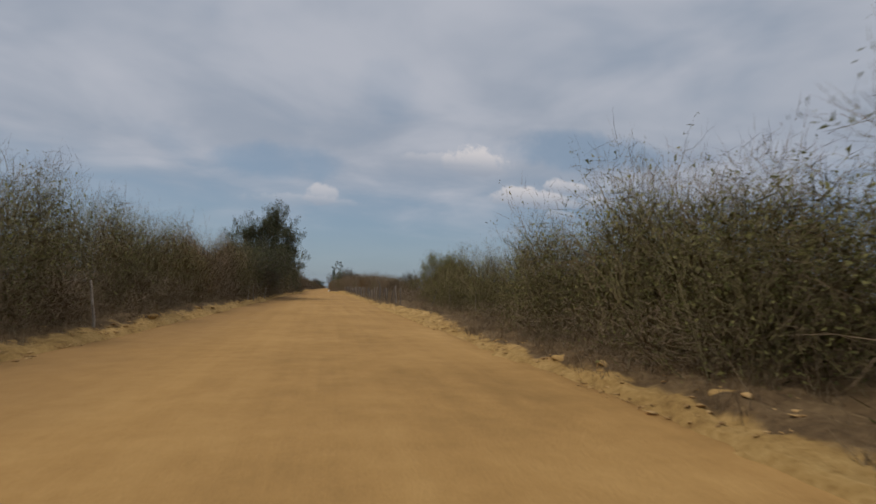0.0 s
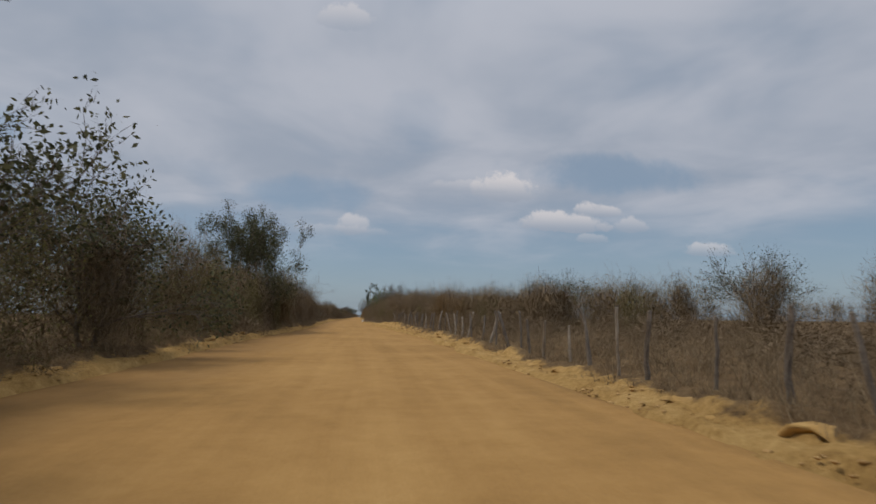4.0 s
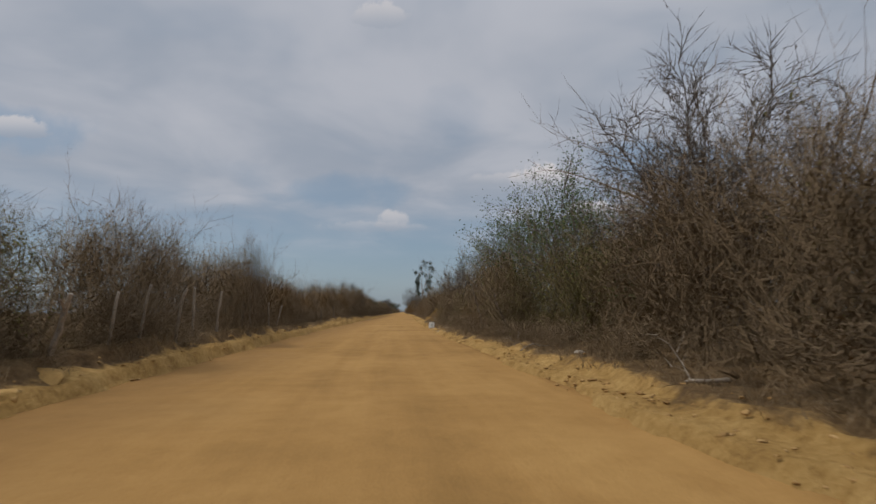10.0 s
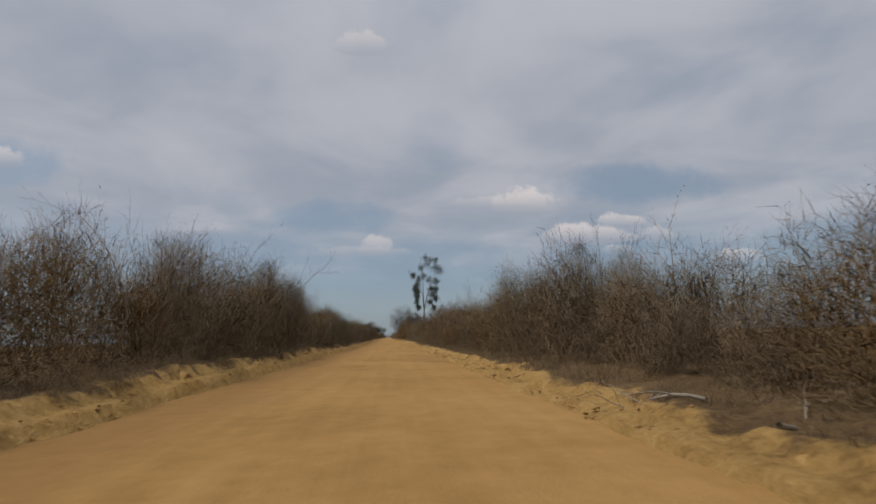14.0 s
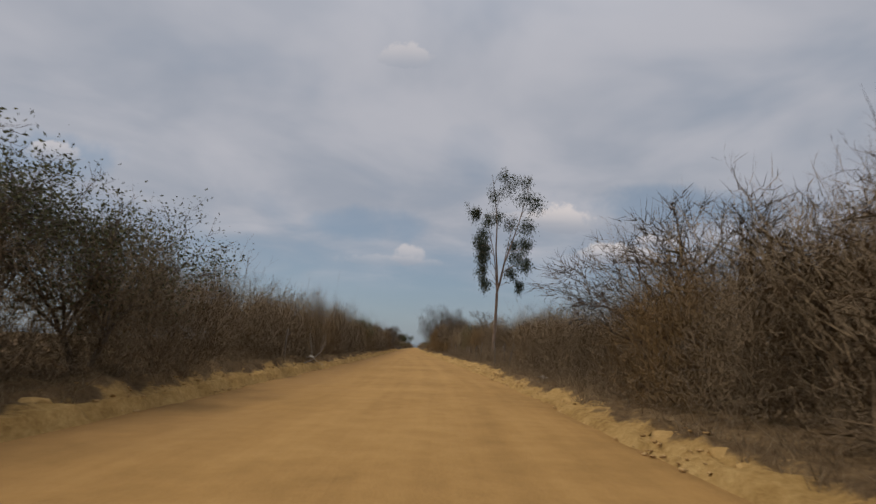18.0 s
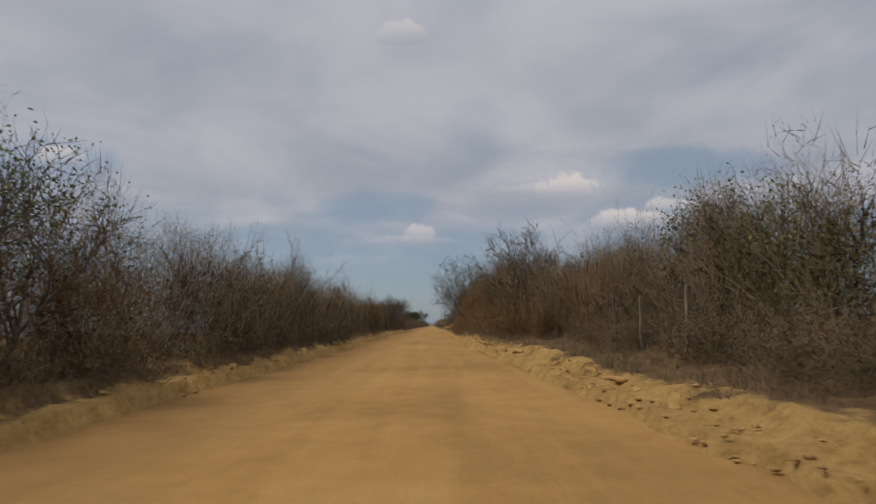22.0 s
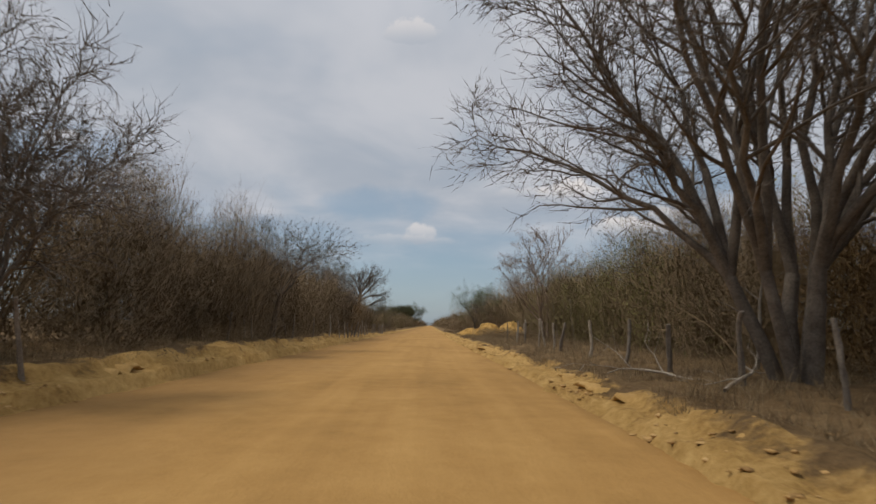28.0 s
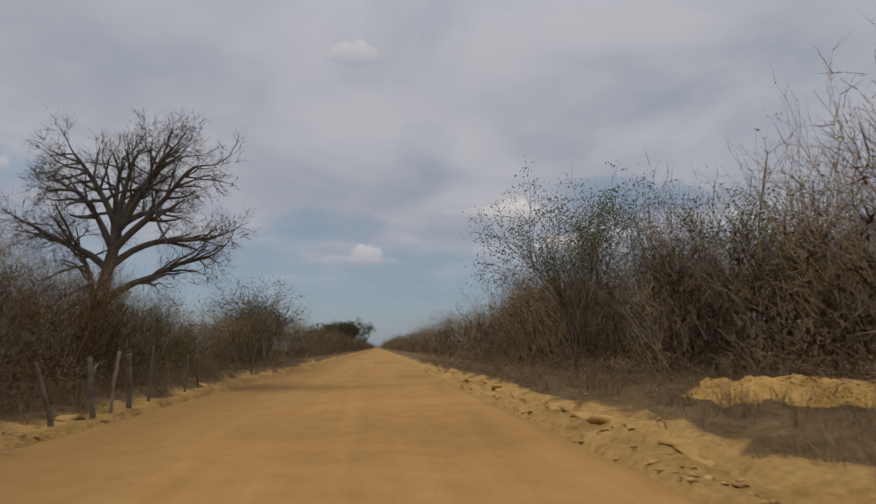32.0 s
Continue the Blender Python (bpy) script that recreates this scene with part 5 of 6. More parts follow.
def dome_tree(seed, h, wide, base, limbs, stout, twigs=3):
    """A leafless tree whose limbs part low and fan out evenly to a rounded crown."""
    pl = Plant(seed)
    g = pl.rng
    stems = []
    for k in range(5):
        a = 1.2566 * k + g.uniform(-0.3, 0.3)
        stems.append(pl.limb((math.cos(a) * stout * 1.4, math.sin(a) * stout * 1.4, -0.2), (math.cos(a) * 0.17, math.sin(a) * 0.17, 1), base + 0.2, stout * g.uniform(0.8, 1.15), 5, 0.06, 0.0, 0.75)[4])
    pl.trunks = len(pl.chains)
    rise = h - base

    def inside(p):
        q = np.array([p[0] / (wide / 2), p[1] / (wide / 2), (p[2] - h * 0.45) / (h * 0.55)])
        return q[0] ** 2 + q[1] ** 2 + (q[2] ** 2 if q[2] > 0 else 1.4 * q[2] ** 2) < 1.0

    for k in range(limbs):
        f = (k + 0.5) / limbs
        ca = 1 - 1.08 * f
        sa, a = math.sqrt(max(1 - ca * ca, 0)), 2.39996 * k
        reach = g.uniform(0.55, 0.85) if k % 3 == 2 else 1.0
        end = np.array([math.cos(a) * sa * wide * 0.46 * reach, math.sin(a) * sa * wide * 0.46 * reach, h * 0.45 + ca * h * 0.52 * reach])
        p0, d0, r0, _ = min(stems, key=lambda s: np.linalg.norm(s[0][:2] - end[:2])) if sa > 0.5 else stems[k % 5]
        mid = p0 + np.array([(end[0] - p0[0]) * 0.30, (end[1] - p0[1]) * 0.30, max(end[2] - p0[2], rise * 0.35) * 0.55])
        ps, rs = [], []
        for i in range(10):
            u = i / 9
            ps.append((1 - u) ** 2 * p0 + 2 * u * (1 - u) * mid + u * u * end + g.normal(0, 0.09, 3) * min(u * 3, 1))
            rs.append(stout * 0.58 * (1 - u) ** 1.2 + 0.011)
        pl.chains.append((ps, rs))
        for i in range(2, 10):
            d = ps[min(i + 1, 9)] - ps[i - 1]
            d = d / np.linalg.norm(d)
            for _ in range(1 if i < 3 else 2):
                js = pl.limb(ps[i], pl.side(d, g.uniform(0.45, 0.95)), wide * g.uniform(0.11, 0.23) * (1.15 - 0.06 * i), max(rs[i] * 0.55, 0.012), 5, 0.15, 0.05, 0.4)
                for q, e, rr, ff in js:
                    for _ in range(twigs if inside(q) else 1):
                        s, e2 = pl.twig(q, pl.side(e, g.uniform(0.35, 0.9)), g.uniform(0.5, 1.0), 0.013)
                        for _ in range(3):
                            v = s + e2 * g.uniform(0, 0.3)
                            if inside(v):
                                pl.twig(v, pl.side(e2, g.uniform(0.4, 1.0)), g.uniform(0.3, 0.6), 0.010)
    return pl


# a half-dead palm that looks out of the western brush
def palm():
    g = np.random.default_rng(77)
    pl = Plant(77)
    pl.limb((0, 0, -0.2), (0.05, 0.03, 1), 2.5, 0.13, 7, 0.02, 0.0, 0.85)
    ob = new("palm_tree")
    ob.matrix_basis = pose(*at(134.6, -7.3))
    part("trunk", raw_mesh("trunk", *tubes(pl.chains, 9), mats=(M_BARK,), shade=True), ob)
    crown = np.array(pl.chains[0][0][-1])
    for k in range(11):
        a = 6.283 * k / 11 + g.normal(0, 0.15)
        out = np.array([math.cos(a), math.sin(a), 0])
        d = out * g.uniform(0.35, 0.9) + np.array([0, 0, 1.0])
        ps, p = [crown], crown
        for i in range(9):
            d = d / np.linalg.norm(d) + out * 0.09 - np.array([0, 0, 0.05 + 0.035 * i])
            p = p + d / np.linalg.norm(d) * 0.21
            ps.append(p)
        rs = np.linspace(0.026, 0.007, 10)
        v, q = tubes([(ps, list(rs))], 4)
        cross = np.array([-out[1], out[0], 0])
        leaf_v, leaf_t = [], []
        for i in range(2, 10):
            e = ps[i] - ps[i - 1]
            for sub in range(4):
                c = ps[i - 1] + e * sub / 4
                for side in (-1, 1):
                    b = cross * side * 0.75 + e / np.linalg.norm(e) * 0.75 + np.array([0, 0, 0.12]) + g.normal(0, 0.12, 3)
                    w = e / np.linalg.norm(e) * 0.02
                    tip = c + b / np.linalg.norm(b) * g.uniform(0.24, 0.36) * (1.1 - 0.06 * i)
                    leaf_t.append([len(v) + len(leaf_v) + j for j in range(3)])
                    leaf_v += [c - w, c + w, tip]
        me = raw_mesh("frond", np.concatenate([v, leaf_v]), q, leaf_t, (M_TWIG, M_LITTER if k % 3 else M_OLIVE), 0, 1)
        part("frond", me, ob)
    tagged(ob, "low palm with stiff dry arching fronds standing in the brush", "palm")


palm()

# great round leafless tree on the field edge
pl = dome_tree(41, 13.0, 13.8, 2.0, 24, 0.15)
put_tree("round_bare_tree", pl, at(404.0, 6.4), M_BARK, None, "great leafless tree, several trunks and a rounded crown of fine twigs", sides=6)
pl = dome_tree(42, 9.2, 11.0, 1.8, 15, 0.12)
put_tree("round_bare_tree", pl, at(391.8, 10.2), M_BARK, None, "broad leafless tree with forked grey limbs", sides=5)
pl = tree_plant(43, 8.6, 2.4, 0.16, 4, 0.85, 3, 3, 0.74, 0.04, 0.15, 9, 0.7, 0.1, stems=2, twig_r=0.011, wide=7.5, slim=True)
put_tree("tall_bare_tree", pl, at(430.5, 8.3), M_BARK_PALE, M_LITTER, "tall leafless tree with two pale leaning stems", sides=5)
pl = tree_plant(44, 8.2, 3.6, 0.11, 6, 1.15, 2, 5, 0.75, 0.0, 0.15, 10, 0.7, 0, twig_r=0.011, wide=6.5, slim=True)
put_tree("tall_bare_tree", pl, at(452.6, 11.1), M_BARK_PALE, None, "slim pale-trunked leafless tree behind the sand heaps", sides=5)

pl = tree_plant(45, 6.6, 1.0, 0.14, 6, 1.25, 3, 3, 0.76, -0.02, 0.15, 9, 0.7, 0, lean=(-0.15, 0), stems=2, twig_r=0.011, wide=10.0, up=0.05, slim=True)
put_tree("spreading_bare_tree", pl, at(269.5, 7.6), M_BARK, None, "low spreading leafless tree, fanned limbs over the scrub", sides=5)

pl = tree_plant(46, 5.9, 1.9, 0.13, 5, 0.9, 3, 4, 0.78, 0.03, 0.13, 5, 0.6, 0.35, lean=(0.22, 0), twig_r=0.008, wide=8.0, slim=True, clump=0.1)
put_tree("leaning_tree", pl, at(419, -7.0), M_BARK, M_DARKLEAF, "bare tree with thin curling leaves leaning out over the fence", 0.08, sides=5)

pl = tree_plant(47, 5.3, 1.8, 0.09, 5, 1.1, 2, 4, 0.75, 0.0, 0.14, 9, 0.55, 0, twig_r=0.007, wide=4.8, up=0.05, slim=True, flat=0.6)
put_tree("spreading_bare_tree", pl, at(313, 7.4), M_BARK, None, "bare tree with a flat spreading crown above the scrub", sides=5)

pl = dome_tree(48, 7.4, 7.2, 1.3, 14, 0.07, 2)
first = put_tree("round_bare_tree", pl, at(438.4, -8.6), M_BARK, None, "bare many-stemmed tree with a rounded twiggy crown in the scrub", sides=4)
first["group"] = "many-stemmed bare trees"
for k, (y, lat, size) in enumerate(((351, 6.9, 1.05), (139.5, 7.8, 0.78), (192.5, 7.0, 0.86), (145.5, 7.4, 0.7), (155.5, 7.4, 0.92), (366, 7.8, 0.95), (403.5, -7.2, 0.82), (233, -7.8, 0.75), (296, 10.6, 0.6))):
    copy_thing(first, Matrix.LocRotScale(at(y, lat), Euler((0, 0, 1.9 * k)), (size * 0.9, size * 0.9, size)))

# flat-topped tree beside the fence
def flat_tree():
    pl = Plant(52)
    g = pl.rng
    js = pl.limb((0, 0, -0.2), (0.28, 0.0, 1), 4.9, 0.31, 8, 0.05, 0.01, 0.6)
    pl.trunks = 1
    top = js[7][0]
    reach = ((3.3, 0.3, 1.7), (2.3, -1.2, 2.3), (1.2, 1.4, 2.5), (-0.2, 0.2, 2.7), (-1.3, -0.6, 2.4), (-2.4, 0.4, 1.7), (3.0, 1.5, 0.5), (-2.6, -1.0, 0.6), (3.3, -0.8, -0.6), (-1.9, 0.6, -0.6), (0.5, -1.8, 2.0), (0.9, 0.1, 2.9))
    for k, (x, y, z) in enumerate(reach):
        q, d, r, f = js[7] if z > 2.2 else js[6] if z > 1 else js[5] if z > 0 else js[3]
        aim = np.array([x, y, z]) + top - q
        ks = pl.limb(q, aim + [0, 0, 0.9], float(np.linalg.norm(aim)) * 1.02, 0.14, 8, 0.10, -0.05, 0.35)
        for p, e, rr, ff in ks[2:]:
            for _ in range(2):
                h = np.array([e[0], e[1], 0.15]) + g.normal(0, 0.45, 3) * [1, 1, 0.5]
                ms = pl.limb(p, h, g.uniform(0.9, 1.8) * (1.2 - 0.4 * ff), rr * 0.6, 4, 0.16, 0.05, 0.4)
                for p2, e2, r2, f2 in ms[1:]:
                    for _ in range(3):
                        s, e3 = pl.twig(p2, pl.side(e2, g.uniform(0.4, 1.0)), g.uniform(0.5, 1.0), 0.013)
                        for _ in range(6):
                            pl.twig(s + e3 * g.uniform(0, 0.3), pl.side(e3, g.uniform(0.4, 1.1)), g.uniform(0.25, 0.55), 0.007)
    return pl


pl = flat_tree()
put_tree("flat_topped_tree", pl, (-10.0, 467, 0.3), M_BARK, None, "leafless flat-topped tree with dark stout limbs", sides=6).scale = (0.85, 0.85, 1.1)

# dark green trees at the far end of the road
for k, (x, y, h) in enumerate(((-7, 610, 10), (-12, 604, 9.5), (-17, 615, 9), (-9, 640, 10.5))):
    pl = tree_plant(200 + k, h, 1.5, 0.22, 5, 1.0, 2, 5, twigs=6, twig_len=1.2, leaves=7, clump=0.45)
    put_tree("far_tree", pl, (x, y, 0.3), M_BARK, M_DARKLEAF, "dark green round-crowned tree far down the road", 0.38)


# ---------------------------------------------------------------- fence posts
def post_mesh(seed, h, r, bend, fork):
    """A hewn post as one closed skin, bent and knotty, some with a side stub."""
    pl = Plant(seed)
    g = pl.rng
    js = pl.limb((0, 0, -0.25), (g.normal(0, 0.04), g.normal(0, 0.04), 1), h + 0.25, r, 8, bend, 0.03, 0.72)
    if fork:
        pl.limb(js[5][0], (g.normal(0, 0.6), g.normal(0, 0.6), 0.8), 0.3, r * 0.55, 3, 0.1, 0.05, 0.7)
    sides = 8
    bm = bmesh.new()
    for ps, rs in pl.chains:
        v, q = tubes([(ps, rs)], sides)
        v = v + g.normal(0, r * 0.11, v.shape)
        vs = [bm.verts.new(c) for c in v]
        for f in q:
            bm.faces.new([vs[i] for i in f])
        top = bm.verts.new(v[-sides:].mean(0) + [0, 0, r * 0.35])
        for i in range(sides):
            bm.faces.new((vs[-sides + i], vs[-sides + (i + 1) % sides], top))
    bmesh.ops.recalc_face_normals(bm, faces=bm.faces)
    me = bpy.data.meshes.new("fence_post")
    bm.to_mesh(me)
    bm.free()
    return me


def fence():
    g = np.random.default_rng(4)
    kinds = []
    for k in range(8):
        me = post_mesh(300 + k, 1.08 + 0.1 * (k % 3), 0.036 + 0.008 * (k % 4), 0.035 + 0.02 * (k % 3), k % 4 == 3)
        kinds.append(me)
    spots = [(y + g.normal(0, 0.15), 5.0 + g.normal(0, 0.06), g.random() < 0.4) for y in np.arange(35.5, 124, 1.25)]
    spots += [(23, 6.6, 1), (27, 6.4, 0), (31, 6.2, 0)]
    spots += [(257.4, 5.4, 0), (260, 5.5, 0), (291, 5.1, 0), (290.1, 5.6, 0), (296.4, 9.4, 3), (296.6, 7.4, 2), (297.8, 6.6, 2), (302, 5.5, 1), (324, 5.4, 1), (326, 5.3, 1), (328, 5.4, 0),
              (335.2, 5.4, 1), (337, 5.3, 1), (339.6, 5.2, 1), (340.6, 5.4, 1), (341.2, 5.1, 1)]
    spots += [(y, 5.2 + g.normal(0, 0.08), g.random() < 0.5) for y in (383.4, 385.7, 387.8, 389.8, 392.3, 394.6, 396.8, 399.2, 401.4, 403.6, 405.9, 408.6, 411.6, 415, 416.2, 419.1, 421.7, 428.1)]
    spots += [(418.3, 5.4, 2), (422.3, 5.3, 2), (422.8, 5.4, 1), (424.8, 5.3, 2)]
    spots += [(y, -5.3, 1) for y in (13.7, 38.5, 41.7, 48.7)] + [(187, -5.4, 0), (195, -5.4, 0), (261.5, -5.4, 1), (278, -5.6, 0), (283.2, -5.5, 1)]
    spots += [(y, -5.9, 0) for y in (388, 390, 391.6, 395.5, 398, 400.5, 403)] + [(414.5, -7.2, 0), (416.5, -6.9, 1), (418.5, -6.6, 0), (421, -6.4, 0), (424, -6.0, 0), (427, -5.6, 1)] + [(y, -5.3, g.random() < 0.4) for y in (429, 431, 432.6, 434.2, 436, 438.5, 441, 444, 447, 450, 452)]
    spots += [(y, -5.1, g.random() < 0.4) for y in (456, 457.6, 458.8, 459.4, 460.2, 461.2, 463.4, 464.6, 468.6, 471, 474)]
    spots += [(304.9, 5.4, 0), (307.7, 5.35, 0), (309.7, 5.4, 1), (313.1, 5.5, 1), (317, 5.5, 1), (288.6, 5.6, 0)]
    spots += [(y, -5.5, p) for y, p in ((153.6, 1), (155.4, 1), (156.7, 1), (158.7, 2), (160, 2), (162.1, 2), (165.2, 0), (166.4, 1), (170, 1), (171.4, 1))]
    spots += [(250.4, 5.3, 0), (251.5, 5.2, 0), (256.6, 5.1, 0), (254.6, -5.9, 0), (251.0, -6.0, 0), (312.0, -5.9, 0), (152, -5.9, 0), (239, 5.6, 0), (243.5, 5.6, 0), (330.5, -5.8, 0), (357, -6.4, 0), (361, -6.4, 0)]
    for y, lat, pale in spots:
        x, yy, z = at(y, lat)
        me = kinds[g.integers(8)]
        ob = new("fence_post", me)
        tilt = g.normal(0, 2.2, 2)
        s = g.uniform(0.75, 1.05) * (1.12 if 35 < y < 124 and lat > 0 else 1.2 if y > 380 and lat > 0 or pale == 2 else 1.0)
        ob.matrix_basis = pose(x, yy, z, tilt[0], tilt[1], g.uniform(0, 360)) @ Matrix.Diagonal((s, s, g.uniform(0.85, 1.12) * (1.8 if pale == 3 else 1.2 if pale == 2 else 1.25 if 286 < y < 345 and lat > 0 else 1.0), 1))
        if not me.materials:
            me.materials.append(M_WOOD)
        if pale:
            ob.material_slots[0].link = "OBJECT"
            ob.material_slots[0].material = M_WOOD_PALE
        tagged(ob, "bleached crooked wooden fence post" if pale else "rough grey wooden fence post, weathered and crooked", "fence post", "fence posts")
    # the tall crooked post of the field corner
    pl = Plant(9)
    pl.limb((0, 0, -0.3), (0.05, 0, 1), 1.9, 0.09, 6, 0.06, 0.0, 0.8)
    base = pl.chains[0][0]
    pl.limb(base[-1], (-0.35, 0.1, 1), 1.0, 0.06, 5, 0.1, -0.05, 0.4)
    pl.limb(base[4], (0.2, 0.1, 1), 0.5, 0.05, 3, 0.1, 0, 0.6)
    pl.limb((0.12, 0.05, -0.2), (0.04, 0, 1), 1.5, 0.06, 5, 0.06, 0.0, 0.8)
    v, qd = tubes(pl.chains, 8)
    ob = new("fence_post", raw_mesh("corner_post", v, qd, mats=(M_WOOD,), shade=True))
    ob.matrix_basis = pose(*at(49.6, 5.0)) @ Matrix.Diagonal((0.8, 0.8, 0.86, 1))
    tagged(ob, "tall forked grey fence post, a bent bough on top", "fence post", "fence posts")


fence()


def snag(seed, y, lat, h, turn, lean):
    """A dead stem that stands crooked in the brush, forked, its bark dark."""
    pl = Plant(seed)
    g = pl.rng
    js = pl.limb((0, 0, -0.15), (lean, 0, 1), h, 0.055, 7, 0.09, 0.02, 0.45)
    pl.trunks = 1
    for k in (2, 4, 5):
        p, d, r, f = js[k]
        ks = pl.limb(p, pl.side(d, g.uniform(0.6, 1.1)), h * g.uniform(0.3, 0.55), r * 0.6, 5, 0.16, 0.0, 0.3)
        for q, e, rr, ff in ks[1:]:
            pl.twig(q, pl.side(e, 0.7), h * 0.2, 0.009)
    ob = put_tree("snag", pl, at(y, lat), M_BARK if seed % 2 else M_WOOD, None, "crooked dead stem standing in the dry brush", turn=turn, category="dead tree")
    ob["group"] = "dead stems in the brush"


for k, (y, lat, h, turn, lean) in enumerate(((250.8, -6.0, 1.9, 0, -0.45), (249.5, 5.7, 2.6, 40, 0.2), (253, 5.6, 2.2, 200, 0.3), (246, 5.6, 2.8, 120, 0.25), (169, 5.4, 2.6, 30, 0.3), (165.5, 5.2, 2.2, 160, 0.4), (173, 5.3, 2.8, 80, 0.2),
                                             (149, 5.6, 2.8, 20, 0.3), (144, 5.5, 2.4, 250, 0.2), (334, 6.2, 3.4, 60, 0.2), (337.5, 6.2, 3.2, 190, 0.25), (330, 5.9, 3.0, 300, 0.2), (407, 7.6, 2.8, 45, 0.3), (426, 9.0, 3.2, 100, 0.3),
                                             (429, 8.8, 3.0, 220, 0.3), (395, -7.4, 3.2, 10, 0.2), (417, -7.4, 3.4, 140, 0.25), (423, -7.2, 3.0, 270, 0.2), (124, 5.8, 2.6, 70, 0.3), (130, 5.7, 2.4, 310, 0.2))):
    snag(600 + k, y, lat, h, turn, lean)


# ---------------------------------------------------------------- sand heaps, clods, stones
def mound(seed, x, y, rx, ry, h, turn, label, steep=1.25):
    g = np.random.default_rng(seed)
    n, m = 64, 64
    a, b = np.meshgrid(np.linspace(-1.15, 1.15, n), np.linspace(-1.15, 1.15, m))
    r = np.sqrt(a * a + b * b)
    lump = 0.22 * wave(a, b, 2.4, seed) + 0.17 * wave(a, b, 6, seed + 1) + 0.11 * wave(a, b, 15, seed + 2)
    f = np.clip(1 - r + 0.25 * lump, 0, 1)
    z = h * np.sin(np.clip(f * steep, 0, 1) * 1.57) * (1 + 0.7 * lump) - 0.12
    c, s = math.cos(turn), math.sin(turn)
    X, Y = a * rx * c - b * ry * s, a * rx * s + b * ry * c
    gz = np.maximum(bank(X + x, Y + y)[0], 0)
    me = raw_mesh("sand_mound", np.stack([X, Y, z + gz], 2).reshape(-1, 3), grid_faces(m, n), mats=(M_SAND,), shade=True)
    ob = new("sand_mound", me)
    ob.location = (x, y, 0)
    return tagged(ob, label, "sand heap", "heaps of spoil")


mound(61, 5.6, 199.5, 2.3, 3.0, 1.75, 0.1, "steep heap of ochre sand with roots beside the road", 0.85)
mound(62, 8.3, 445.5, 1.8, 2.2, 1.35, 0.2, "big heap of dug yellow sand on the verge", 1.0)
mound(64, 6.5, 446.9, 1.9, 1.9, 1.25, 0.6, "pointed heap of yellow sand beside a bigger one", 1.0)
mound(63, 4.6, 450.3, 1.3, 1.8, 0.8, 0.4, "small heap of dug yellow sand on the verge", 1.0)
mound(67, 6.4, 451.2, 1.6, 1.9, 0.95, 0.9, "heap of yellow sand behind the verge", 1.0)
mound(68, 6.6, 456.4, 1.7, 2.0, 0.42, 0.3, "low spread heap of yellow sand", 1.1)
mound(69, 9.3, 455.4, 1.8, 2.2, 0.6, 0.7, "rounded heap of sand before the scrub", 1.1)
mound(66, 3.7, 359, 0.8, 2.6, 0.38, 0.0, "ridge of pale sand scraped up at the roadside")


def clods():
    """Lumps of scraped sand along the foot of both banks."""
    g = np.random.default_rng(14)
    bm = bmesh.new()
    bmesh.ops.create_icosphere(bm, subdivisions=1, radius=1)
    base = np.array([v.co[:] for v in bm.verts])
    tri = np.array([[v.index for v in f.verts] for f in bm.faces])
    bm.free()
    n = 13000
    y = g.uniform(-10, 478, n)
    side = np.where(g.random(n) < 0.42, -1.0, 1.0)
    edge = np.where(side > 0, EDGE_R(y), EDGE_L(y))
    lat = edge + g.gamma(2.0, 0.2, n) - 0.12
    keep = wave(y, side * 9, 0.5, 15) + 0.5 * wave(y, side * 4, 2, 16) > -0.2
    y, side, lat = y[keep], side[keep], lat[keep]
    n = len(y)
    x = LINE(y) + side * lat
    z = np.maximum(bank(x, y)[0], 0.01)
    s = np.where(g.random(n) < 0.12, g.uniform(0.02, 0.042, n), np.clip(g.gamma(1.2, 0.013, n) + 0.012, 0.012, 0.045))
    v = base[None] * (1 + g.normal(0, 0.34, (n, len(base), 1))) * s[:, None, None] * np.stack([g.uniform(0.8, 1.5, n), g.uniform(0.8, 1.5, n), g.uniform(0.3, 0.65, n)], 1)[:, None]
    v = v + np.stack([x, y, z + np.where(s > 0.046, -0.1, 0.2) * s], 1)[:, None]
    t = tri[None] + (np.arange(n) * len(base))[:, None, None]
    ob = new("sand_clods", raw_mesh("sand_clods", v.reshape(-1, 3), None, t.reshape(-1, 3), (M_CLOD,)))
    tagged(ob, "crumbled lumps of ochre sand scraped to the road edge", "sand clods", kind="stuff")


clods()


def stone(seed, x, y, size, label):
    g = np.random.default_rng(seed)
    bm = bmesh.new()
    bmesh.ops.create_icosphere(bm, subdivisions=2, radius=size)
    for v in bm.verts:
        v.co *= 1 + 0.35 * noise.noise(v.co / size * 1.3 + Vector((seed, 0, 0)))
        v.co.z *= 0.62
    me = bpy.data.meshes.new("stone")
    bm.to_mesh(me)
    bm.free()
    me.materials.append(M_STONE)
    ob = new("stone", me)
    ob.matrix_basis = pose(x, y, ground_z(x, y) + size * 0.3, 0, 0, g.uniform(0, 360))
    tagged(ob, label, "stone", "loose stones")


stone(1, -4.95, 282.9, 0.22, "pale flat stone at the bank below a leaning post")
stone(2, 3.4, 197, 0.09, "small white stone at the road edge")
stone(3, 5.2, 275.6, 0.2, "pale lump of stone on the bank")
stone(4, 5.0, 156, 0.13, "pale stone at the foot of the bank")
stone(5, 5.2, 447, 0.07, "pale stone in the dry grass of the verge")
stone(6, 4.9, 440, 0.06, "small pale stone in the dry grass of the verge")


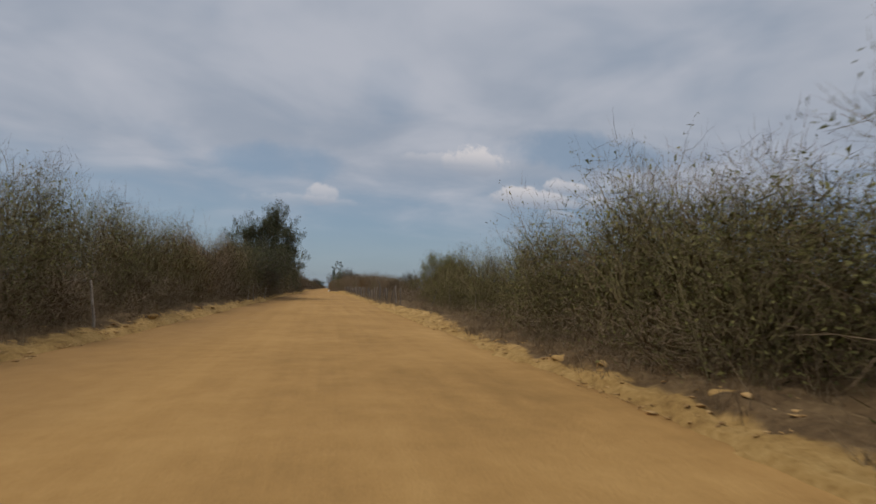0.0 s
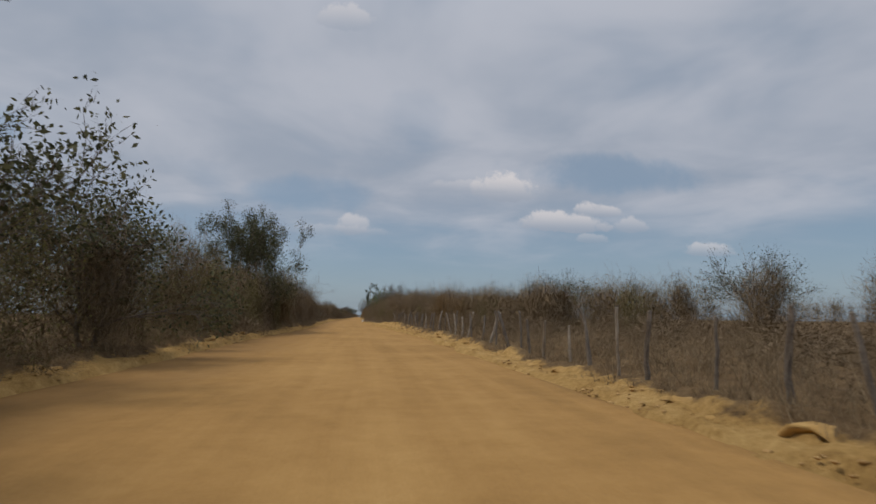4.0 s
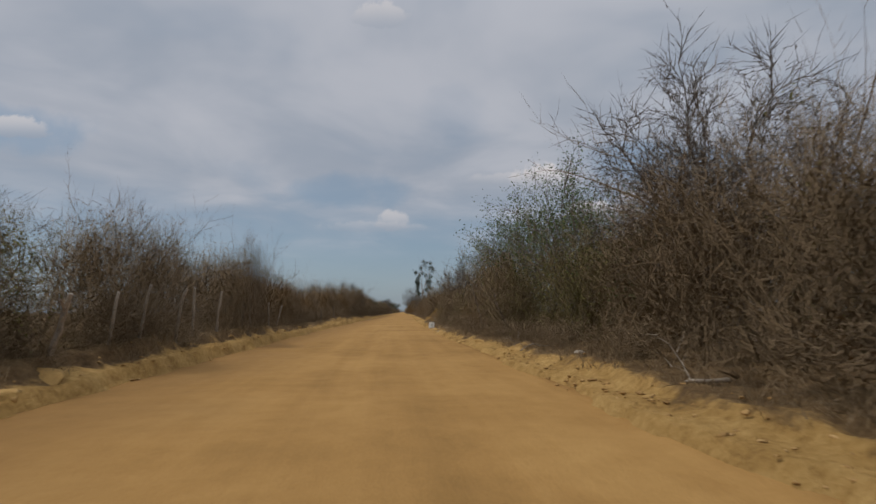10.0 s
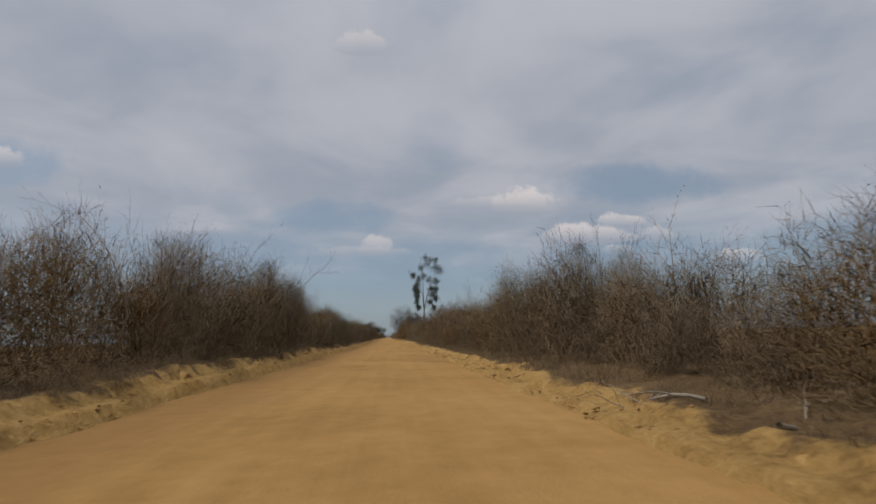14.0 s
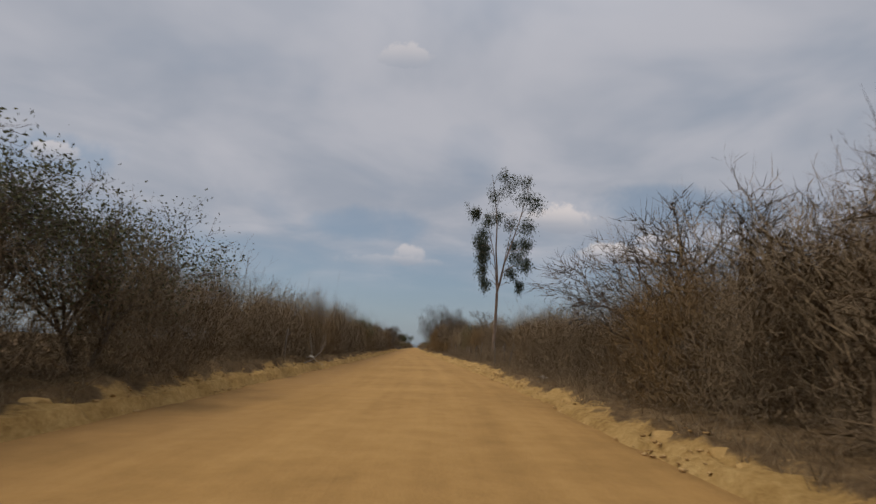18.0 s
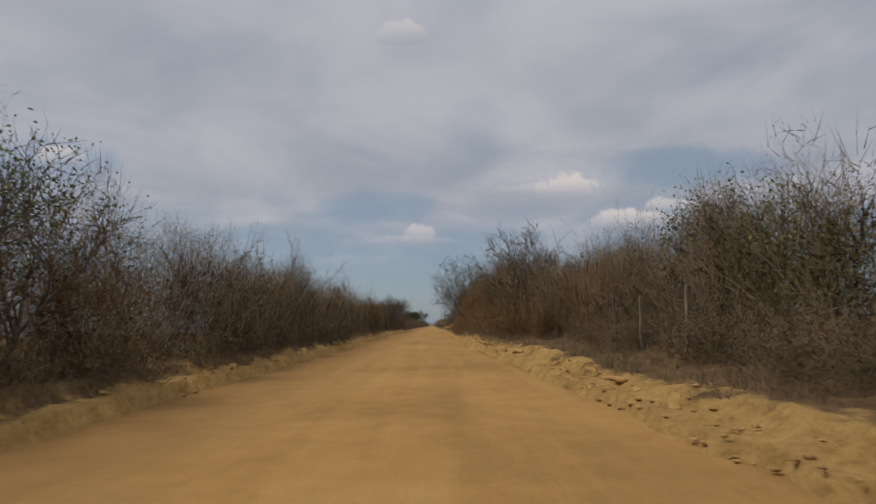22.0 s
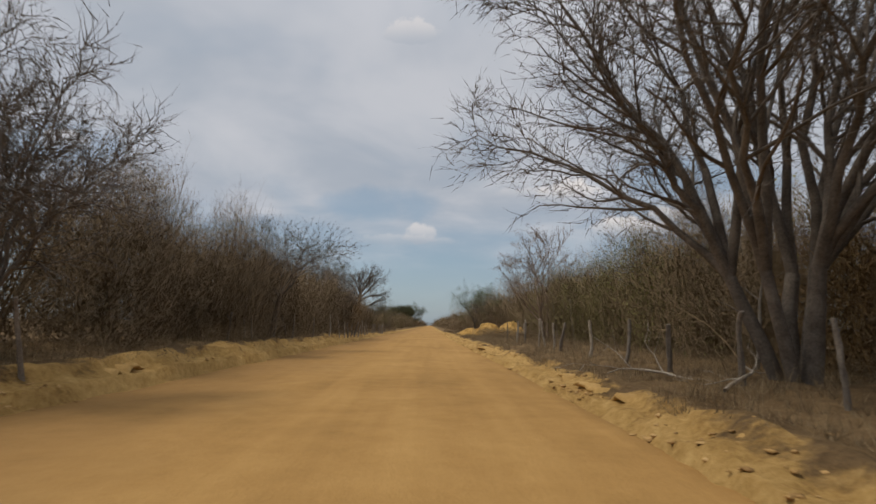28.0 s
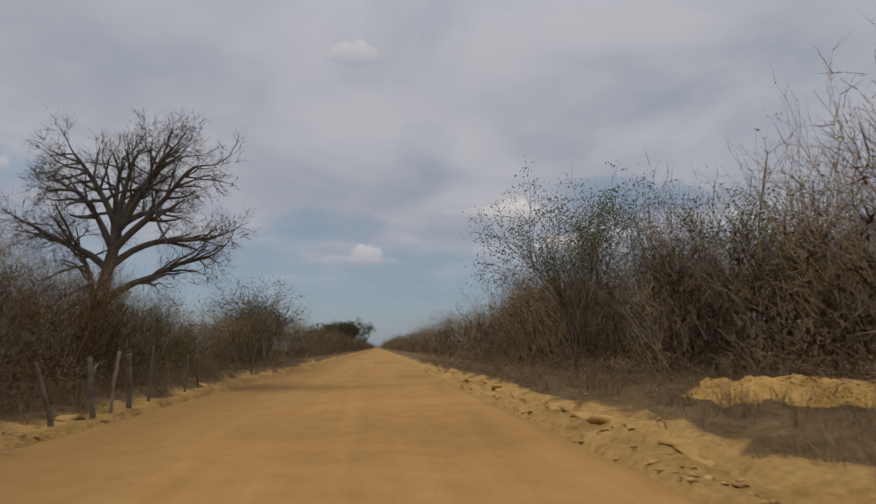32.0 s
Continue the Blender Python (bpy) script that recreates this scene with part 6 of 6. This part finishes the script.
# ---------------------------------------------------------------- dead boughs and the paper sack
def bough(seed, x, y, length, turn, lift=0.2, label="bleached dead bough lying on the bank", thick=0.035):
    pl = Plant(seed)
    g = pl.rng
    js = pl.limb((0, 0, 0.04), (1, 0, lift), length, thick, 6, 0.16, -0.03, 0.4)
    for k in (1, 3, 4):
        p, d, r, f = js[k]
        ks = pl.limb(p, pl.side(d, 0.8), length * 0.45, r * 0.6, 4, 0.2, 0.0, 0.35)
        for q, e, rr, ff in ks:
            pl.twig(q, pl.side(e, 0.7), length * 0.25, 0.009)
    v1, q1 = tubes(pl.chains, 6)
    v2, t2 = pl.fine()
    ob = new("dead_bough")
    ob.matrix_basis = pose(x, y, ground_z(x, y), 0, 0, turn)
    part("limb", raw_mesh("limb", v1, q1, mats=(M_WOOD_PALE,), shade=True), ob)
    part("twig_mass", raw_mesh("twig_mass", v2, None, t2, mats=(M_WOOD_PALE,)), ob, kind="stuff")
    tagged(ob, label, "dead branch", "dead boughs")


for k, (y, lat, ln, turn) in enumerate(((137.6, 3.7, 0.9, 160), (139, 5.0, 2.2, 60), (151, 4.4, 1.6, 140), (159, 4.6, 1.4, 200), (166.4, 5.3, 1.5, 20), (183, 4.5, 2.2, 100), (185, 5.2, 1.6, 30), (196, 4.3, 1.2, 90),
                                        (205, 3.9, 1.6, 45), (207, 4.4, 1.4, 130), (345, 4.4, 1.8, 70), (350, 4.8, 2.0, 10), (403, 4.6, 2.0, 40), (404.5, 4.9, 2.2, 110),
                                        (383, 5.2, 1.8, 160), (384.5, 5.6, 1.6, 30), (50, -5.9, 1.2, 80), (281, -5.4, 1.4, 40), (174, 4.3, 1.5, 180), (119.5, 4.6, 1.4, 60))):
    x, yy, z = at(y, lat)
    bough(400 + k, x, yy, ln, turn)


bough(440, *at(387.4, 6.3)[:2], 1.1, 200, 0.25, "gnarled bleached stump lying in the dry field", 0.09)
bough(441, *at(387.6, 6.5)[:2], 0.8, 20, 0.5, "gnarled bleached root lying in the dry field", 0.06)


def sack():
    bm = bmesh.new()
    w, h, d = 0.40, 0.46, 0.09
    nx, nz = 6, 7
    g = np.random.default_rng(3)
    grid = {}
    for s in (0, 1):
        for i in range(nx):
            for j in range(nz):
                a, b = i / (nx - 1), j / (nz - 1)
                puffed = d * math.sin(math.pi * a) ** 0.5 * (0.35 + 0.65 * math.sin(math.pi * min(b + 0.25, 1)))
                grid[s, i, j] = bm.verts.new(((a - 0.5) * w * (1 + 0.06 * math.sin(5 * b)), (1 if s else -1) * puffed * 0.5 + g.normal(0, 0.006), b * h + g.normal(0, 0.006)))
        for i in range(nx - 1):
            for j in range(nz - 1):
                f = [grid[s, i, j], grid[s, i + 1, j], grid[s, i + 1, j + 1], grid[s, i, j + 1]]
                bm.faces.new(f if s == 0 else f[::-1])
    bmesh.ops.remove_doubles(bm, verts=bm.verts, dist=0.02)
    me = bpy.data.meshes.new("sack")
    bm.to_mesh(me)
    bm.free()
    me.materials.append(M_PAPER)
    ob = new("paper_sack")
    x, y = 3.12, 181.2
    ob.matrix_basis = pose(x, y, ground_z(x, y) - 0.01, -22, 8, 12)
    part("body", me, ob)
    for z, ww, hh in ((0.31, 0.2, 0.022), (0.26, 0.15, 0.035), (0.2, 0.22, 0.012), (0.17, 0.2, 0.012)):
        v = [(-ww / 2, -0.062, z), (ww / 2, -0.062, z), (ww / 2, -0.060, z + hh), (-ww / 2, -0.060, z + hh)]
        part("print_bar", raw_mesh("print_bar", np.array(v), [(0, 1, 2, 3)], mats=(M_PRINT,)), ob, "faded line of print")
    tagged(ob, "crumpled white paper sack lying against the bank", "paper sack")


sack()
